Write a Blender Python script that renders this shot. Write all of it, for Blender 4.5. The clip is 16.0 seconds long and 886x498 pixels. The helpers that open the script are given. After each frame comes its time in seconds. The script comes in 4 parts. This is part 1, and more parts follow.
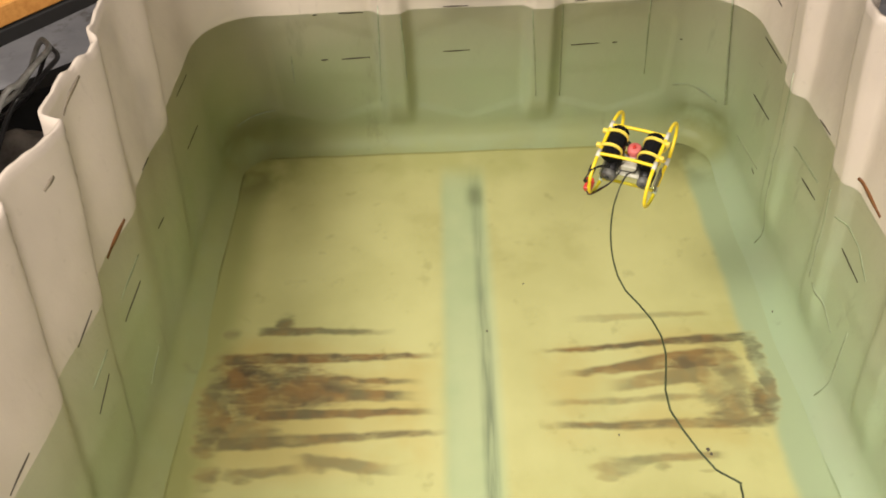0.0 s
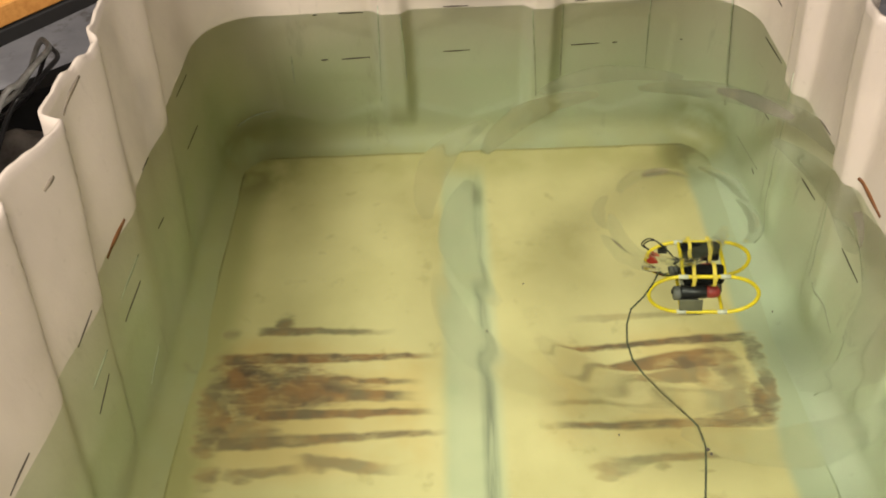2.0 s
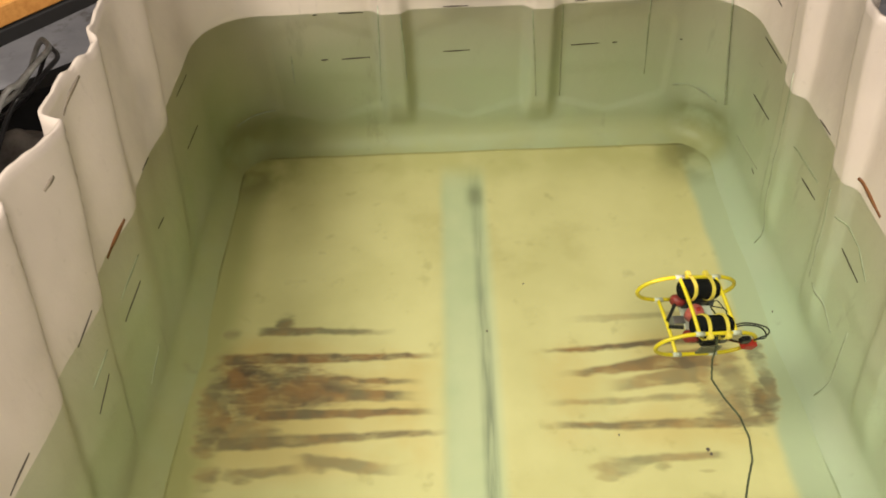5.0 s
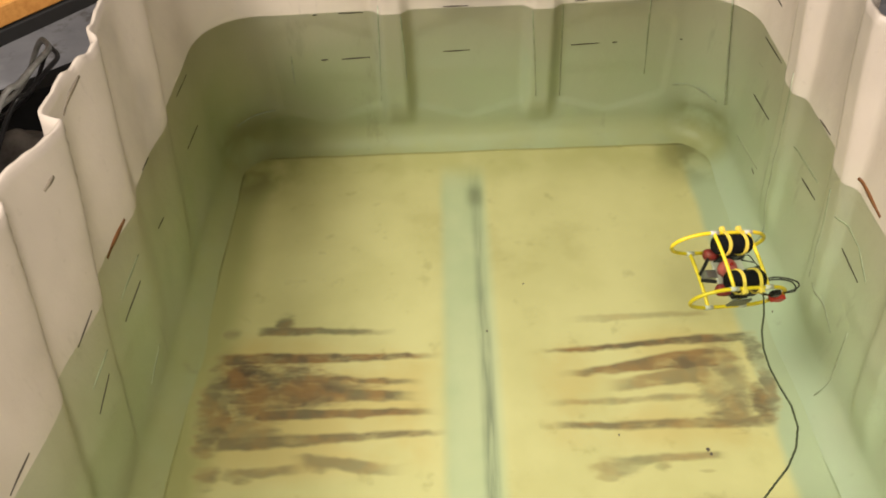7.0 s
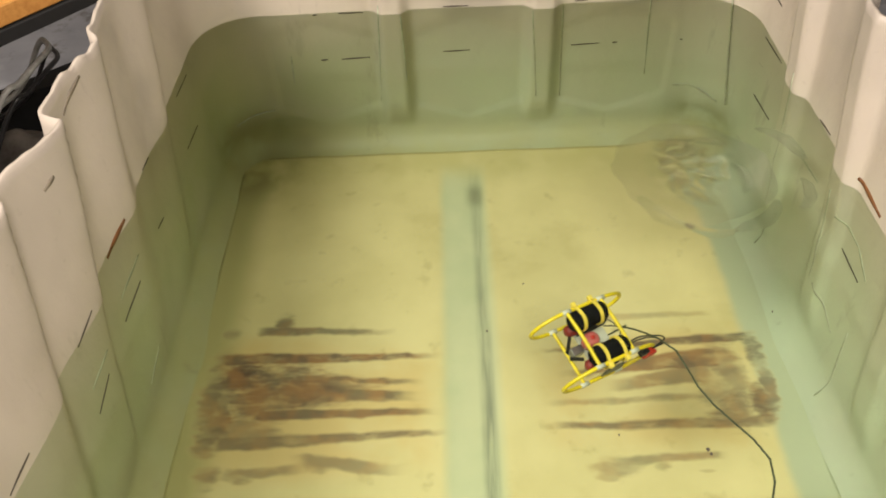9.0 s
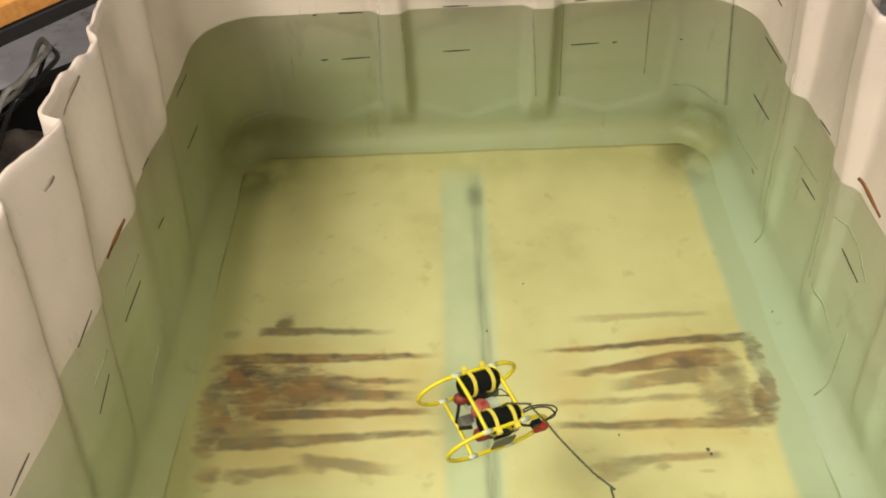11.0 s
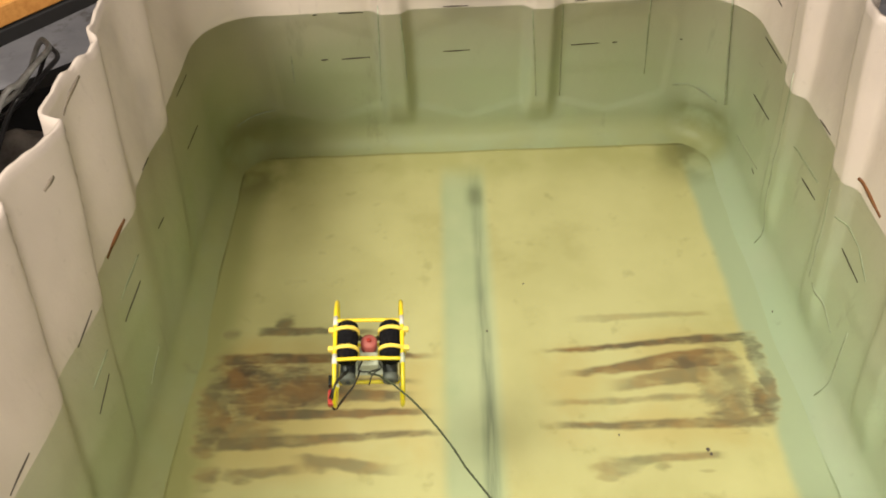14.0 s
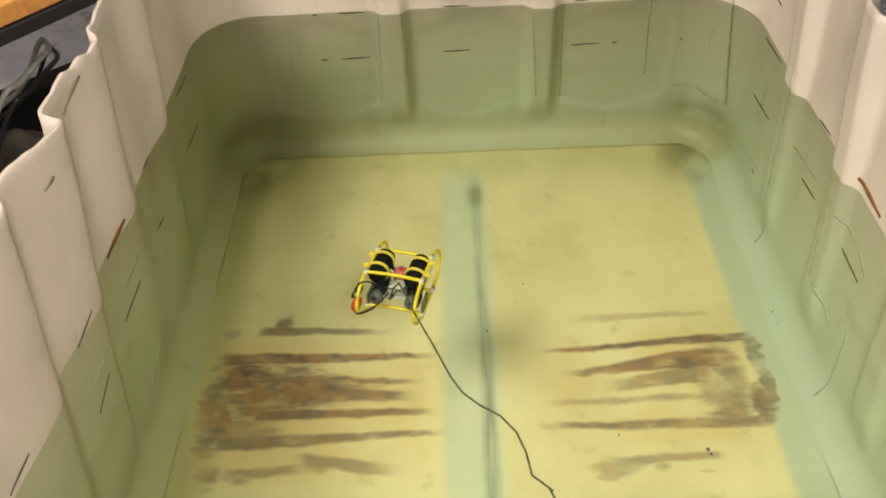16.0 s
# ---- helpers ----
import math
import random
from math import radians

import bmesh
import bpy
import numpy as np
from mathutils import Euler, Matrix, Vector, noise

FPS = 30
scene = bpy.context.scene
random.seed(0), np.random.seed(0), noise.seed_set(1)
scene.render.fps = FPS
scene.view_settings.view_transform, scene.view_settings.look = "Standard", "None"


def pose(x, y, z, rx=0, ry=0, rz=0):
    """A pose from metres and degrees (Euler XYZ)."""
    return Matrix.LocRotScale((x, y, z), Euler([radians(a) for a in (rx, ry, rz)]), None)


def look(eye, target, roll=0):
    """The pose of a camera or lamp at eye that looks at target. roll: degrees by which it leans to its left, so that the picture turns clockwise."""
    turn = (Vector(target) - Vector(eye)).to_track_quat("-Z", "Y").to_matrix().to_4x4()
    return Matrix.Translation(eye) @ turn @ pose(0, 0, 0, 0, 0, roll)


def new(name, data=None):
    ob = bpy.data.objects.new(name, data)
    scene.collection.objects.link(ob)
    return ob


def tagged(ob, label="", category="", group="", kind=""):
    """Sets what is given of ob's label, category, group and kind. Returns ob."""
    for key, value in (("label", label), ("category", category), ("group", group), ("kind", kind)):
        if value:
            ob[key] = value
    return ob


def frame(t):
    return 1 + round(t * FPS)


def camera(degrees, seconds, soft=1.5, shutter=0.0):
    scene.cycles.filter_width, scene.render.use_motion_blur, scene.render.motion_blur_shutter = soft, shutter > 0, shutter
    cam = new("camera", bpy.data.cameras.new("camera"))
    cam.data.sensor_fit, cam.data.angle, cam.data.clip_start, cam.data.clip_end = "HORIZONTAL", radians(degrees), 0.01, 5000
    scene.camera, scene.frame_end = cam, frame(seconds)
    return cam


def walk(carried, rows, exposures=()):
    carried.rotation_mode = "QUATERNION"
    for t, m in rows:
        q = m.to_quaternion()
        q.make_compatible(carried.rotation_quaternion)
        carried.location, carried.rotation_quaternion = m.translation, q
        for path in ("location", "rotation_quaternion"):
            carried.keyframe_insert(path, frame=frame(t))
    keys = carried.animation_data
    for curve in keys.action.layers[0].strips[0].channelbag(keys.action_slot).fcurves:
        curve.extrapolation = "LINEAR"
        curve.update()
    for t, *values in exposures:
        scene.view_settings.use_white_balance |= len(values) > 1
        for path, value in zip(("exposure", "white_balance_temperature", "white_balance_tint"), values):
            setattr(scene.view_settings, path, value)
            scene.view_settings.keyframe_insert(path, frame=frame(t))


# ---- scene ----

# ---- camera: it stands still over the near end of the tank ----
cam = camera(58.35, 16.0, 1.8, 0.4)
EYE = look((-0.042, -0.729, 1.194), (-0.0601, -0.0302, 0.4789), -3.06)
walk(cam, [(0.0, EYE), (16.0, EYE)], [(0.0, 0.0), (16.0, 0.0)])

# ---- light: a dim workshop with a ceiling lamp and an added fill ----
world = bpy.data.worlds.new("room_light")
world.use_nodes = True
world.node_tree.nodes["Background"].inputs[0].default_value = (0.9, 0.85, 0.78, 1)
world.node_tree.nodes["Background"].inputs[1].default_value = 0.05
scene.world = world


def area_lamp(name, x, y, z, sx, sy, power, colour, target):
    data = bpy.data.lights.new(name, "AREA")
    data.shape, data.size, data.size_y = "RECTANGLE", sx, sy
    data.energy, data.color = power, colour
    ob = new(name, data)
    ob.matrix_world = look((x, y, z), target)
    return ob


area_lamp("ceiling_lamp_light", -1.38, -0.62, 2.50, 0.75, 0.75, 73, (1.0, 0.90, 0.79), (0.0, 0.1, 0.2))
# unseen fill added by the camera to brighten the near-left wall
area_lamp("near_fill_light", 0.10, -0.87, 1.45, 0.35, 0.25, 17, (1.0, 0.90, 0.79), (-0.40, -0.05, 0.4))

# ---- materials ----


class Mat:
    """A node material with a Principled shader and short ways to add nodes."""

    def __init__(self, name, rough=0.5, metal=0.0):
        self.m = bpy.data.materials.new(name)
        self.m.use_nodes = True
        self.t = self.m.node_tree
        self.b = self.t.nodes["Principled BSDF"]
        self.out = self.t.nodes["Material Output"]
        self.b.inputs["Roughness"].default_value = rough
        self.b.inputs["Metallic"].default_value = metal
        self.co = self.t.nodes.new("ShaderNodeTexCoord").outputs["Object"]

    def put(self, socket, v):
        if isinstance(v, bpy.types.NodeSocket):
            self.t.links.new(v, socket)
        elif isinstance(v, tuple) and len(v) == 3 and socket.type == "RGBA":
            socket.default_value = (*v, 1)
        else:
            socket.default_value = v

    def math(self, op, a, b=0.0, c=0.0):
        n = self.t.nodes.new("ShaderNodeMath")
        n.operation = op
        for s, v in zip(n.inputs, (a, b, c)):
            self.put(s, v)
        return n.outputs[0]

    def noise(self, scale, detail=4.0, rough=0.55, vec=None, stretch=(1, 1, 1)):
        mp = self.t.nodes.new("ShaderNodeMapping")
        mp.inputs["Scale"].default_value = stretch
        self.put(mp.inputs["Vector"], vec or self.co)
        n = self.t.nodes.new("ShaderNodeTexNoise")
        n.inputs["Scale"].default_value = scale
        n.inputs["Detail"].default_value = detail
        n.inputs["Roughness"].default_value = rough
        self.put(n.inputs["Vector"], mp.outputs[0])
        return n.outputs["Fac"]

    def ramp(self, v, a, b, lo=0.0, hi=1.0):
        n = self.t.nodes.new("ShaderNodeMapRange")
        n.interpolation_type = "SMOOTHSTEP"
        for s, w in zip(n.inputs, (v, a, b, lo, hi)):
            self.put(s, w)
        return n.outputs[0]

    def mix(self, fac, a, b, mode="MIX"):
        n = self.t.nodes.new("ShaderNodeMix")
        n.data_type, n.blend_type = "RGBA", mode
        self.put(n.inputs[0], fac)
        self.put(n.inputs[6], a)
        self.put(n.inputs[7], b)
        return n.outputs[2]

    def xyz(self):
        n = self.t.nodes.new("ShaderNodeSeparateXYZ")
        self.put(n.inputs[0], self.co)
        return n.outputs

    def bump(self, height, dist=0.001, strength=0.5):
        n = self.t.nodes.new("ShaderNodeBump")
        n.inputs["Distance"].default_value = dist
        n.inputs["Strength"].default_value = strength
        self.put(n.inputs["Height"], height)
        self.put(self.b.inputs["Normal"], n.outputs[0])

    def colour(self, v):
        self.put(self.b.inputs["Base Color"], v)
        return self


def plain(name, colour, rough=0.5, metal=0.0, vary=0.12, scale=60, bump=0.0004):
    m = Mat(name, rough, metal)
    dark = tuple(c * (1 - 2 * vary) for c in colour)
    light = tuple(min(1, c * (1 + vary)) for c in colour)
    m.colour(m.mix(m.ramp(m.noise(scale), 0.3, 0.7), dark, light))
    m.bump(m.noise(scale * 6), bump, 0.4)
    return m.m


def plastic_sheet():
    """Milky polyethylene, yellowed and smeared; some light comes through it."""
    m = Mat("milky_plastic", 0.42)
    big = m.ramp(m.noise(3.5, 3), 0.35, 0.7)
    smear = m.ramp(m.noise(9, 5, 0.6, stretch=(1, 1, 0.25)), 0.5, 0.75)
    col = m.mix(big, (0.60, 0.525, 0.455), (0.50, 0.435, 0.375))
    col = m.mix(m.math("MULTIPLY", smear, 0.35), col, (0.42, 0.33, 0.26))
    z = m.xyz()[2]
    # the water's green tint, painted into the plastic: stronger with depth, darker leftwards
    water_tint = m.math("MULTIPLY", m.ramp(m.math("ADD", z, m.math("MULTIPLY", m.noise(6, 4), 0.06)), 0.560, 0.30), m.ramp(m.noise(7, 5), 0.25, 0.75, 0.7, 1.0))
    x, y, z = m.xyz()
    rightward = m.ramp(x, -0.42, 0.10)
    col = m.mix(m.math("MULTIPLY", water_tint, 0.95), col, m.mix(rightward, (0.40, 0.45, 0.25), (0.54, 0.62, 0.45)))
    # darker olive low down in the far corners
    corner = m.math("MULTIPLY", m.ramp(m.math("ABSOLUTE", x), 0.35, 0.45), m.ramp(y, 0.46, 0.55))
    far_tone = m.math("MULTIPLY", m.math("MULTIPLY", m.ramp(z, 0.29, 0.22), corner), m.ramp(m.noise(12, 5), 0.25, 0.55))
    col = m.mix(m.math("MULTIPLY", far_tone, 0.7), col, (0.22, 0.21, 0.07))
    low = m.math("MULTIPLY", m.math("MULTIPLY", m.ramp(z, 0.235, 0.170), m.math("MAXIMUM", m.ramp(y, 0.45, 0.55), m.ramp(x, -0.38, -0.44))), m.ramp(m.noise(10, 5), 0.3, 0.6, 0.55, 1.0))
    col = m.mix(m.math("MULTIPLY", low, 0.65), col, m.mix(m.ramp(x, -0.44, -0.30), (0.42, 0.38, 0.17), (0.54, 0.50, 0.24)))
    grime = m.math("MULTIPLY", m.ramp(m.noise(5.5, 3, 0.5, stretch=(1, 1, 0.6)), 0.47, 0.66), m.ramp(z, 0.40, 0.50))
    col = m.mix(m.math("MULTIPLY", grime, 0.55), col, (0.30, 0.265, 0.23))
    scuff = m.ramp(m.noise(16, 5, 0.7, stretch=(1, 1, 0.3)), 0.60, 0.70)
    col = m.mix(m.math("MULTIPLY", scuff, 0.22), col, (0.22, 0.18, 0.14))
    fine = m.ramp(m.noise(70, 4, 0.7), 0.62, 0.72)
    col = m.mix(m.math("MULTIPLY", fine, 0.12), col, (0.2, 0.17, 0.12))
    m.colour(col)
    m.bump(m.math("ADD", m.noise(14, 6), m.math("MULTIPLY", m.noise(4.5, 2), 3.0)), 0.006, 0.4)
    tr = m.t.nodes.new("ShaderNodeBsdfTranslucent")
    m.put(tr.inputs[0], col)
    mx = m.t.nodes.new("ShaderNodeMixShader")
    mx.inputs[0].default_value = 0.08
    m.put(mx.inputs[1], m.b.outputs[0])
    m.put(mx.inputs[2], tr.outputs[0])
    m.put(m.out.inputs[0], mx.outputs[0])
    return m.m


# rust streaks on the bottom: outer x, inner x, y at the outer end, y at the inner end, half widths there, strength
STREAKS = [(-0.369, -0.149, 0.102, 0.094, 0.008, 0.004, 0.75), (-0.432, -0.079, 0.044, 0.041, 0.0115, 0.0045, 0.9), (-0.308, -0.102, 0.004, -0.008, 0.0055, 0.004, 0.8), (-0.304, -0.1, -0.026, -0.033, 0.0145, 0.0075, 0.85),
           (-0.361, -0.076, -0.061, -0.063, 0.009, 0.005, 0.85), (-0.413, -0.059, -0.109, -0.1, 0.0115, 0.0035, 0.75), (-0.387, -0.256, -0.16, -0.153, 0.008, 0.006, 0.55), (-0.282, -0.126, -0.141, -0.159, 0.01, 0.008, 0.6),
           (0.423, 0.075, 0.06, 0.042, 0.008, 0.003, 0.9), (0.368, 0.111, 0.021, -0.002, 0.0185, 0.0045, 0.85), (0.343, 0.174, -0.01, -0.027, 0.016, 0.009, 0.65), (0.337, 0.079, -0.052, -0.056, 0.004, 0.004, 0.5),
           (0.396, 0.071, -0.099, -0.096, 0.0085, 0.0045, 0.75), (0.319, 0.15, -0.151, -0.156, 0.0045, 0.008, 0.6), (0.363, 0.133, 0.11, 0.106, 0.0035, 0.006, 0.35)]
# rust patches: centre, half sizes, strength
PATCHES = [(-0.359, -0.013, 0.093, 0.05, 0.88), (-0.269, -0.022, 0.079, 0.028, 0.75), (-0.428, -0.037, 0.025, 0.093, 0.85), (-0.374, -0.089, 0.043, 0.024, 0.6), (0.362, -0.085, 0.037, 0.015, 0.7), (0.375, -0.004, 0.022, 0.049, 0.55),
           (-0.336, 0.115, 0.016, 0.02, 0.75), (-0.422, 0.099, 0.014, 0.011, 0.6), (-0.39, 0.012, 0.054, 0.028, 0.95), (-0.306, -0.015, 0.072, 0.032, 0.9),
           (-0.363, -0.044, 0.061, 0.023, 0.8), (-0.234, -0.028, 0.053, 0.014, 0.6), (-0.413, -0.063, 0.02, 0.052, 0.85), (-0.426, -0.106, 0.021, 0.029, 0.8),
           (-0.417, -0.161, 0.019, 0.023, 0.7), (-0.365, -0.166, 0.021, 0.011, 0.6), (-0.257, -0.146, 0.025, 0.013, 0.55), (-0.363, -0.103, 0.043, 0.013, 0.6),
           (0.312, 0.009, 0.032, 0.022, 0.9), (0.366, 0.013, 0.028, 0.039, 0.7), (0.348, -0.04, 0.029, 0.031, 0.55), (0.366, -0.071, 0.028, 0.034, 0.7),
           (0.423, 0.027, 0.014, 0.033, 0.85), (0.428, -0.022, 0.011, 0.043, 0.85), (0.409, -0.072, 0.02, 0.032, 0.85), (0.241, -0.164, 0.013, 0.01, 0.6),
           (0.173, -0.165, 0.033, 0.014, 0.5), (0.158, -0.18, 0.016, 0.007, 0.4), (0.302, -0.175, 0.011, 0.003, 0.35)]


def tank_bottom():
    """Yellowed plastic with rust streaks and a pale channel down the middle."""
    m = Mat("yellowed_plastic_floor", 0.5)
    x, y, z = m.xyz()
    wob = m.math("MULTIPLY", m.math("SUBTRACT", m.noise(9, 4), 0.5), 0.030)
    wob2 = m.math("MULTIPLY", m.math("SUBTRACT", m.noise(38, 3), 0.5), 0.012)
    fray = m.math("MULTIPLY", m.math("SUBTRACT", m.noise(34, 6, 0.7, stretch=(0.5, 1.3, 1)), 0.5), 5.0)
    yw = m.math("ADD", y, m.math("ADD", m.math("MULTIPLY", wob, 0.35), wob2))
    xw = m.math("ADD", x, m.math("ADD", wob, m.math("MULTIPLY", wob2, 2.0)))

    def streak(x0, x1, y0, y1, half0, half1, strength, soft=0.0045):
        along = m.ramp(xw, x0, x1)
        mid = m.math("ADD", y0, m.math("MULTIPLY", along, y1 - y0))
        wide = m.math("ADD", m.math("MULTIPLY", along, half1 - half0), half0)
        d = m.math("SUBTRACT", m.math("ABSOLUTE", m.math("SUBTRACT", yw, mid)), wide)
        g = 0.02 if x1 > x0 else -0.02
        ends = m.math("MULTIPLY", m.ramp(xw, x0 - g, x0 + g * 0.5), m.ramp(xw, x1 + g * 0.5, x1 - g * 3.0))
        return m.math("MULTIPLY", m.math("MULTIPLY", m.ramp(d, soft, -soft * 0.6), ends), strength)

    def patch(cx, cy, rx, ry, strength):
        u = m.math("MULTIPLY", m.math("SUBTRACT", x, cx), 1 / rx)
        v = m.math("MULTIPLY", m.math("SUBTRACT", y, cy), 1 / ry)
        r = m.math("ADD", m.math("ADD", m.math("MULTIPLY", u, u), m.math("MULTIPLY", v, v)), fray)
        return m.math("MULTIPLY", m.ramp(r, 1.9, 0.0), strength)

    yellow = m.mix(m.ramp(m.noise(6, 4), 0.3, 0.7), (0.77, 0.67, 0.36), (0.68, 0.59, 0.30))
    yellow = m.mix(m.math("MULTIPLY", m.ramp(m.noise(5, 6, 0.6), 0.56, 0.72), 0.4), yellow, (0.50, 0.42, 0.19))
    yellow = m.mix(m.math("MULTIPLY", m.ramp(m.noise(26, 5), 0.60, 0.75), 0.35), yellow, (0.40, 0.33, 0.15))
    tan = m.math("MULTIPLY", streak(-0.46, -0.06, -0.045, -0.045, 0.13, 0.10, 0.5, 0.03), m.ramp(m.noise(7, 4), 0.3, 0.6))
    tan = m.math("MAXIMUM", tan, m.math("MULTIPLY", streak(0.45, 0.06, -0.03, -0.03, 0.11, 0.09, 0.4, 0.03), m.ramp(m.noise(7, 4), 0.35, 0.6)))
    yellow = m.mix(tan, yellow, (0.70, 0.46, 0.17))
    rust = None
    for w in [streak(*row) for row in STREAKS] + [patch(*row) for row in PATCHES]:
        rust = w if rust is None else m.math("MAXIMUM", rust, w)
    rust = m.math("MULTIPLY", rust, m.ramp(m.noise(30, 5, 0.65, stretch=(0.6, 1.4, 1)), 0.30, 0.52, 0.62, 1.0))
    rcol = m.mix(m.ramp(m.noise(24, 5), 0.40, 0.62), (0.13, 0.08, 0.06), (0.31, 0.15, 0.065))
    rcol = m.mix(m.math("MULTIPLY", m.ramp(m.noise(8, 4), 0.50, 0.66), 0.8), rcol, (0.13, 0.12, 0.085))
    col = m.mix(rust, yellow, rcol)
    # the channel keeps the pale plastic, with a dark seam along it
    xc = m.math("ADD", x, m.math("MULTIPLY", wob, 0.25))
    ch = m.math("MULTIPLY", m.math("MULTIPLY", m.ramp(xc, -0.080, -0.058), m.ramp(xc, 0.028, 0.004)), m.ramp(y, 0.54, 0.47))
    ch = m.math("MULTIPLY", ch, 0.9)
    pale = m.mix(m.ramp(m.noise(9, 4), 0.3, 0.7), (0.62, 0.63, 0.42), (0.54, 0.58, 0.38))
    seam_d = m.math("ABSOLUTE", m.math("ADD", m.math("SUBTRACT", x, -0.003), m.math("MULTIPLY", wob, 0.12)))
    seam = m.math("MULTIPLY", m.ramp(seam_d, 0.017, 0.001), m.math("MULTIPLY", m.ramp(m.noise(16, 5, 0.6, stretch=(4, 0.3, 1)), 0.30, 0.62, 0.25, 1.0), m.ramp(y, 0.46, -0.10, 0.35, 0.85)))
    pale = m.mix(seam, pale, (0.14, 0.17, 0.14))
    dr = m.math("MULTIPLY", m.ramp(m.math("ABSOLUTE", m.math("SUBTRACT", y, 0.425)), 0.05, 0.005),
                m.ramp(m.math("ABSOLUTE", m.math("SUBTRACT", x, -0.003)), 0.028, 0.004))
    pale = m.mix(m.math("MULTIPLY", dr, 0.6), pale, (0.12, 0.14, 0.09))
    col = m.mix(ch, col, pale)
    # the rounded edge to the walls is pale too, darker in the far corners
    xe = m.math("ADD", x, m.math("MULTIPLY", wob, 0.6))
    edge = m.math("MAXIMUM", m.ramp(xe, 0.405, 0.425), m.ramp(m.math("MULTIPLY", xe, -1), 0.385, 0.45))
    col = m.mix(m.math("MULTIPLY", edge, m.math("SUBTRACT", 1.0, m.math("MULTIPLY", rust, 0.9))), col, m.mix(m.ramp(x, -0.30, 0.35), (0.42, 0.38, 0.17), (0.50, 0.54, 0.38)))
    ye = m.math("ADD", y, m.math("MULTIPLY", wob, 1.5))
    far_tone = m.math("MULTIPLY", m.ramp(ye, 0.44, 0.53), m.ramp(m.noise(9, 5), 0.30, 0.60, 0.35, 1.0))
    col = m.mix(m.math("MULTIPLY", far_tone, 0.6), col, (0.54, 0.48, 0.21))
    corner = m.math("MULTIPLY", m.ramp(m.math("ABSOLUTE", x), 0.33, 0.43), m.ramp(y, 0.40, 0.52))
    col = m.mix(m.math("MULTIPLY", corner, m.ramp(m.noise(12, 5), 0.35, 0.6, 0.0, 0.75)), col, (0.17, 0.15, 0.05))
    m.colour(col)
    m.bump(m.noise(20, 6), 0.003, 0.4)
    return m.m


def water_skin():
    """Still, slightly green water: a clear tinted surface with a faint gloss."""
    m = Mat("pond_water", 0.02)
    clear = m.t.nodes.new("ShaderNodeBsdfTransparent")
    m.put(clear.inputs[0], (0.82, 0.88, 0.82))
    gloss = m.t.nodes.new("ShaderNodeBsdfGlossy")
    gloss.inputs["Roughness"].default_value = 0.03
    bp = m.t.nodes.new("ShaderNodeBump")
    bp.inputs["Distance"].default_value, bp.inputs["Strength"].default_value = 0.002, 0.3
    m.put(bp.inputs["Height"], m.noise(9, 2))
    m.put(gloss.inputs["Normal"], bp.outputs[0])
    fr = m.t.nodes.new("ShaderNodeFresnel")
    fr.inputs[0].default_value = 1.33
    mx = m.t.nodes.new("ShaderNodeMixShader")
    m.put(mx.inputs[0], fr.outputs[0])
    m.put(mx.inputs[1], clear.outputs[0])
    m.put(mx.inputs[2], gloss.outputs[0])
    m.put(m.out.inputs[0], mx.outputs[0])
    return m.m


def concrete():
    m = Mat("stained_concrete", 0.85)
    a = m.mix(m.ramp(m.noise(2.2, 5), 0.35, 0.65), (0.20, 0.20, 0.22), (0.31, 0.31, 0.34))
    a = m.mix(m.ramp(m.noise(7, 6, 0.65), 0.52, 0.66), a, (0.10, 0.09, 0.085))
    m.colour(m.mix(m.math("MULTIPLY", m.ramp(m.noise(3.1, 5), 0.56, 0.66), 0.7), a, (0.42, 0.42, 0.46)))
    m.bump(m.noise(60, 6), 0.004, 0.5)
    return m.m


def wood(name, a, b):
    m = Mat(name, 0.5)
    g = m.noise(9, 5, 0.6, stretch=(1, 14, 14))
    m.colour(m.mix(m.ramp(g, 0.35, 0.7), a, b))
    m.bump(g, 0.0008, 0.5)
    return m.m


PLASTIC, BOTTOM, WATER = plastic_sheet(), tank_bottom(), water_skin()
CONCRETE, OAK = concrete(), wood("varnished_wood", (0.62, 0.30, 0.075), (0.50, 0.21, 0.045))
TARP = plain("dirty_sheet", (0.17, 0.15, 0.135), 0.7, vary=0.4, scale=9, bump=0.002)
PALLET_WOOD = wood("rough_pallet_wood", (0.36, 0.25, 0.15), (0.26, 0.17, 0.10))
PAINT = plain("wall_paint", (0.55, 0.52, 0.47), 0.8, vary=0.08, scale=3)
CEIL = plain("ceiling_paint", (0.62, 0.60, 0.55), 0.85, vary=0.05, scale=3)
BLACK_STEEL = plain("black_steel", (0.008, 0.008, 0.009), 0.8, 0.0)
INK = plain("marker_ink", (0.09, 0.075, 0.055), 0.6)
SMUDGE = plain("grey_smudge", (0.30, 0.25, 0.20), 0.7)
CREASE = plain("dull_crease", (0.43, 0.46, 0.34), 0.7)
RUST_INK = plain("rust_mark", (0.20, 0.075, 0.02), 0.7)
YELLOW = plain("yellow_plastic_tube", (0.80, 0.61, 0.02), 0.38, vary=0.06, scale=90)
TIE = plain("yellow_cable_tie", (0.86, 0.66, 0.10), 0.42, vary=0.05)
FOAM = plain("black_foam", (0.007, 0.007, 0.008), 1.0, vary=0.25, scale=300, bump=0.001)
FOAM.node_tree.nodes["Principled BSDF"].inputs["Specular IOR Level"].default_value = 0.15
WHITE = plain("white_plastic", (0.60, 0.59, 0.50), 0.45, vary=0.05)
RED = plain("red_plastic", (0.55, 0.035, 0.025), 0.4, vary=0.1)
CAP_RED = plain("dull_red_cap", (0.30, 0.035, 0.03), 0.5, vary=0.15)
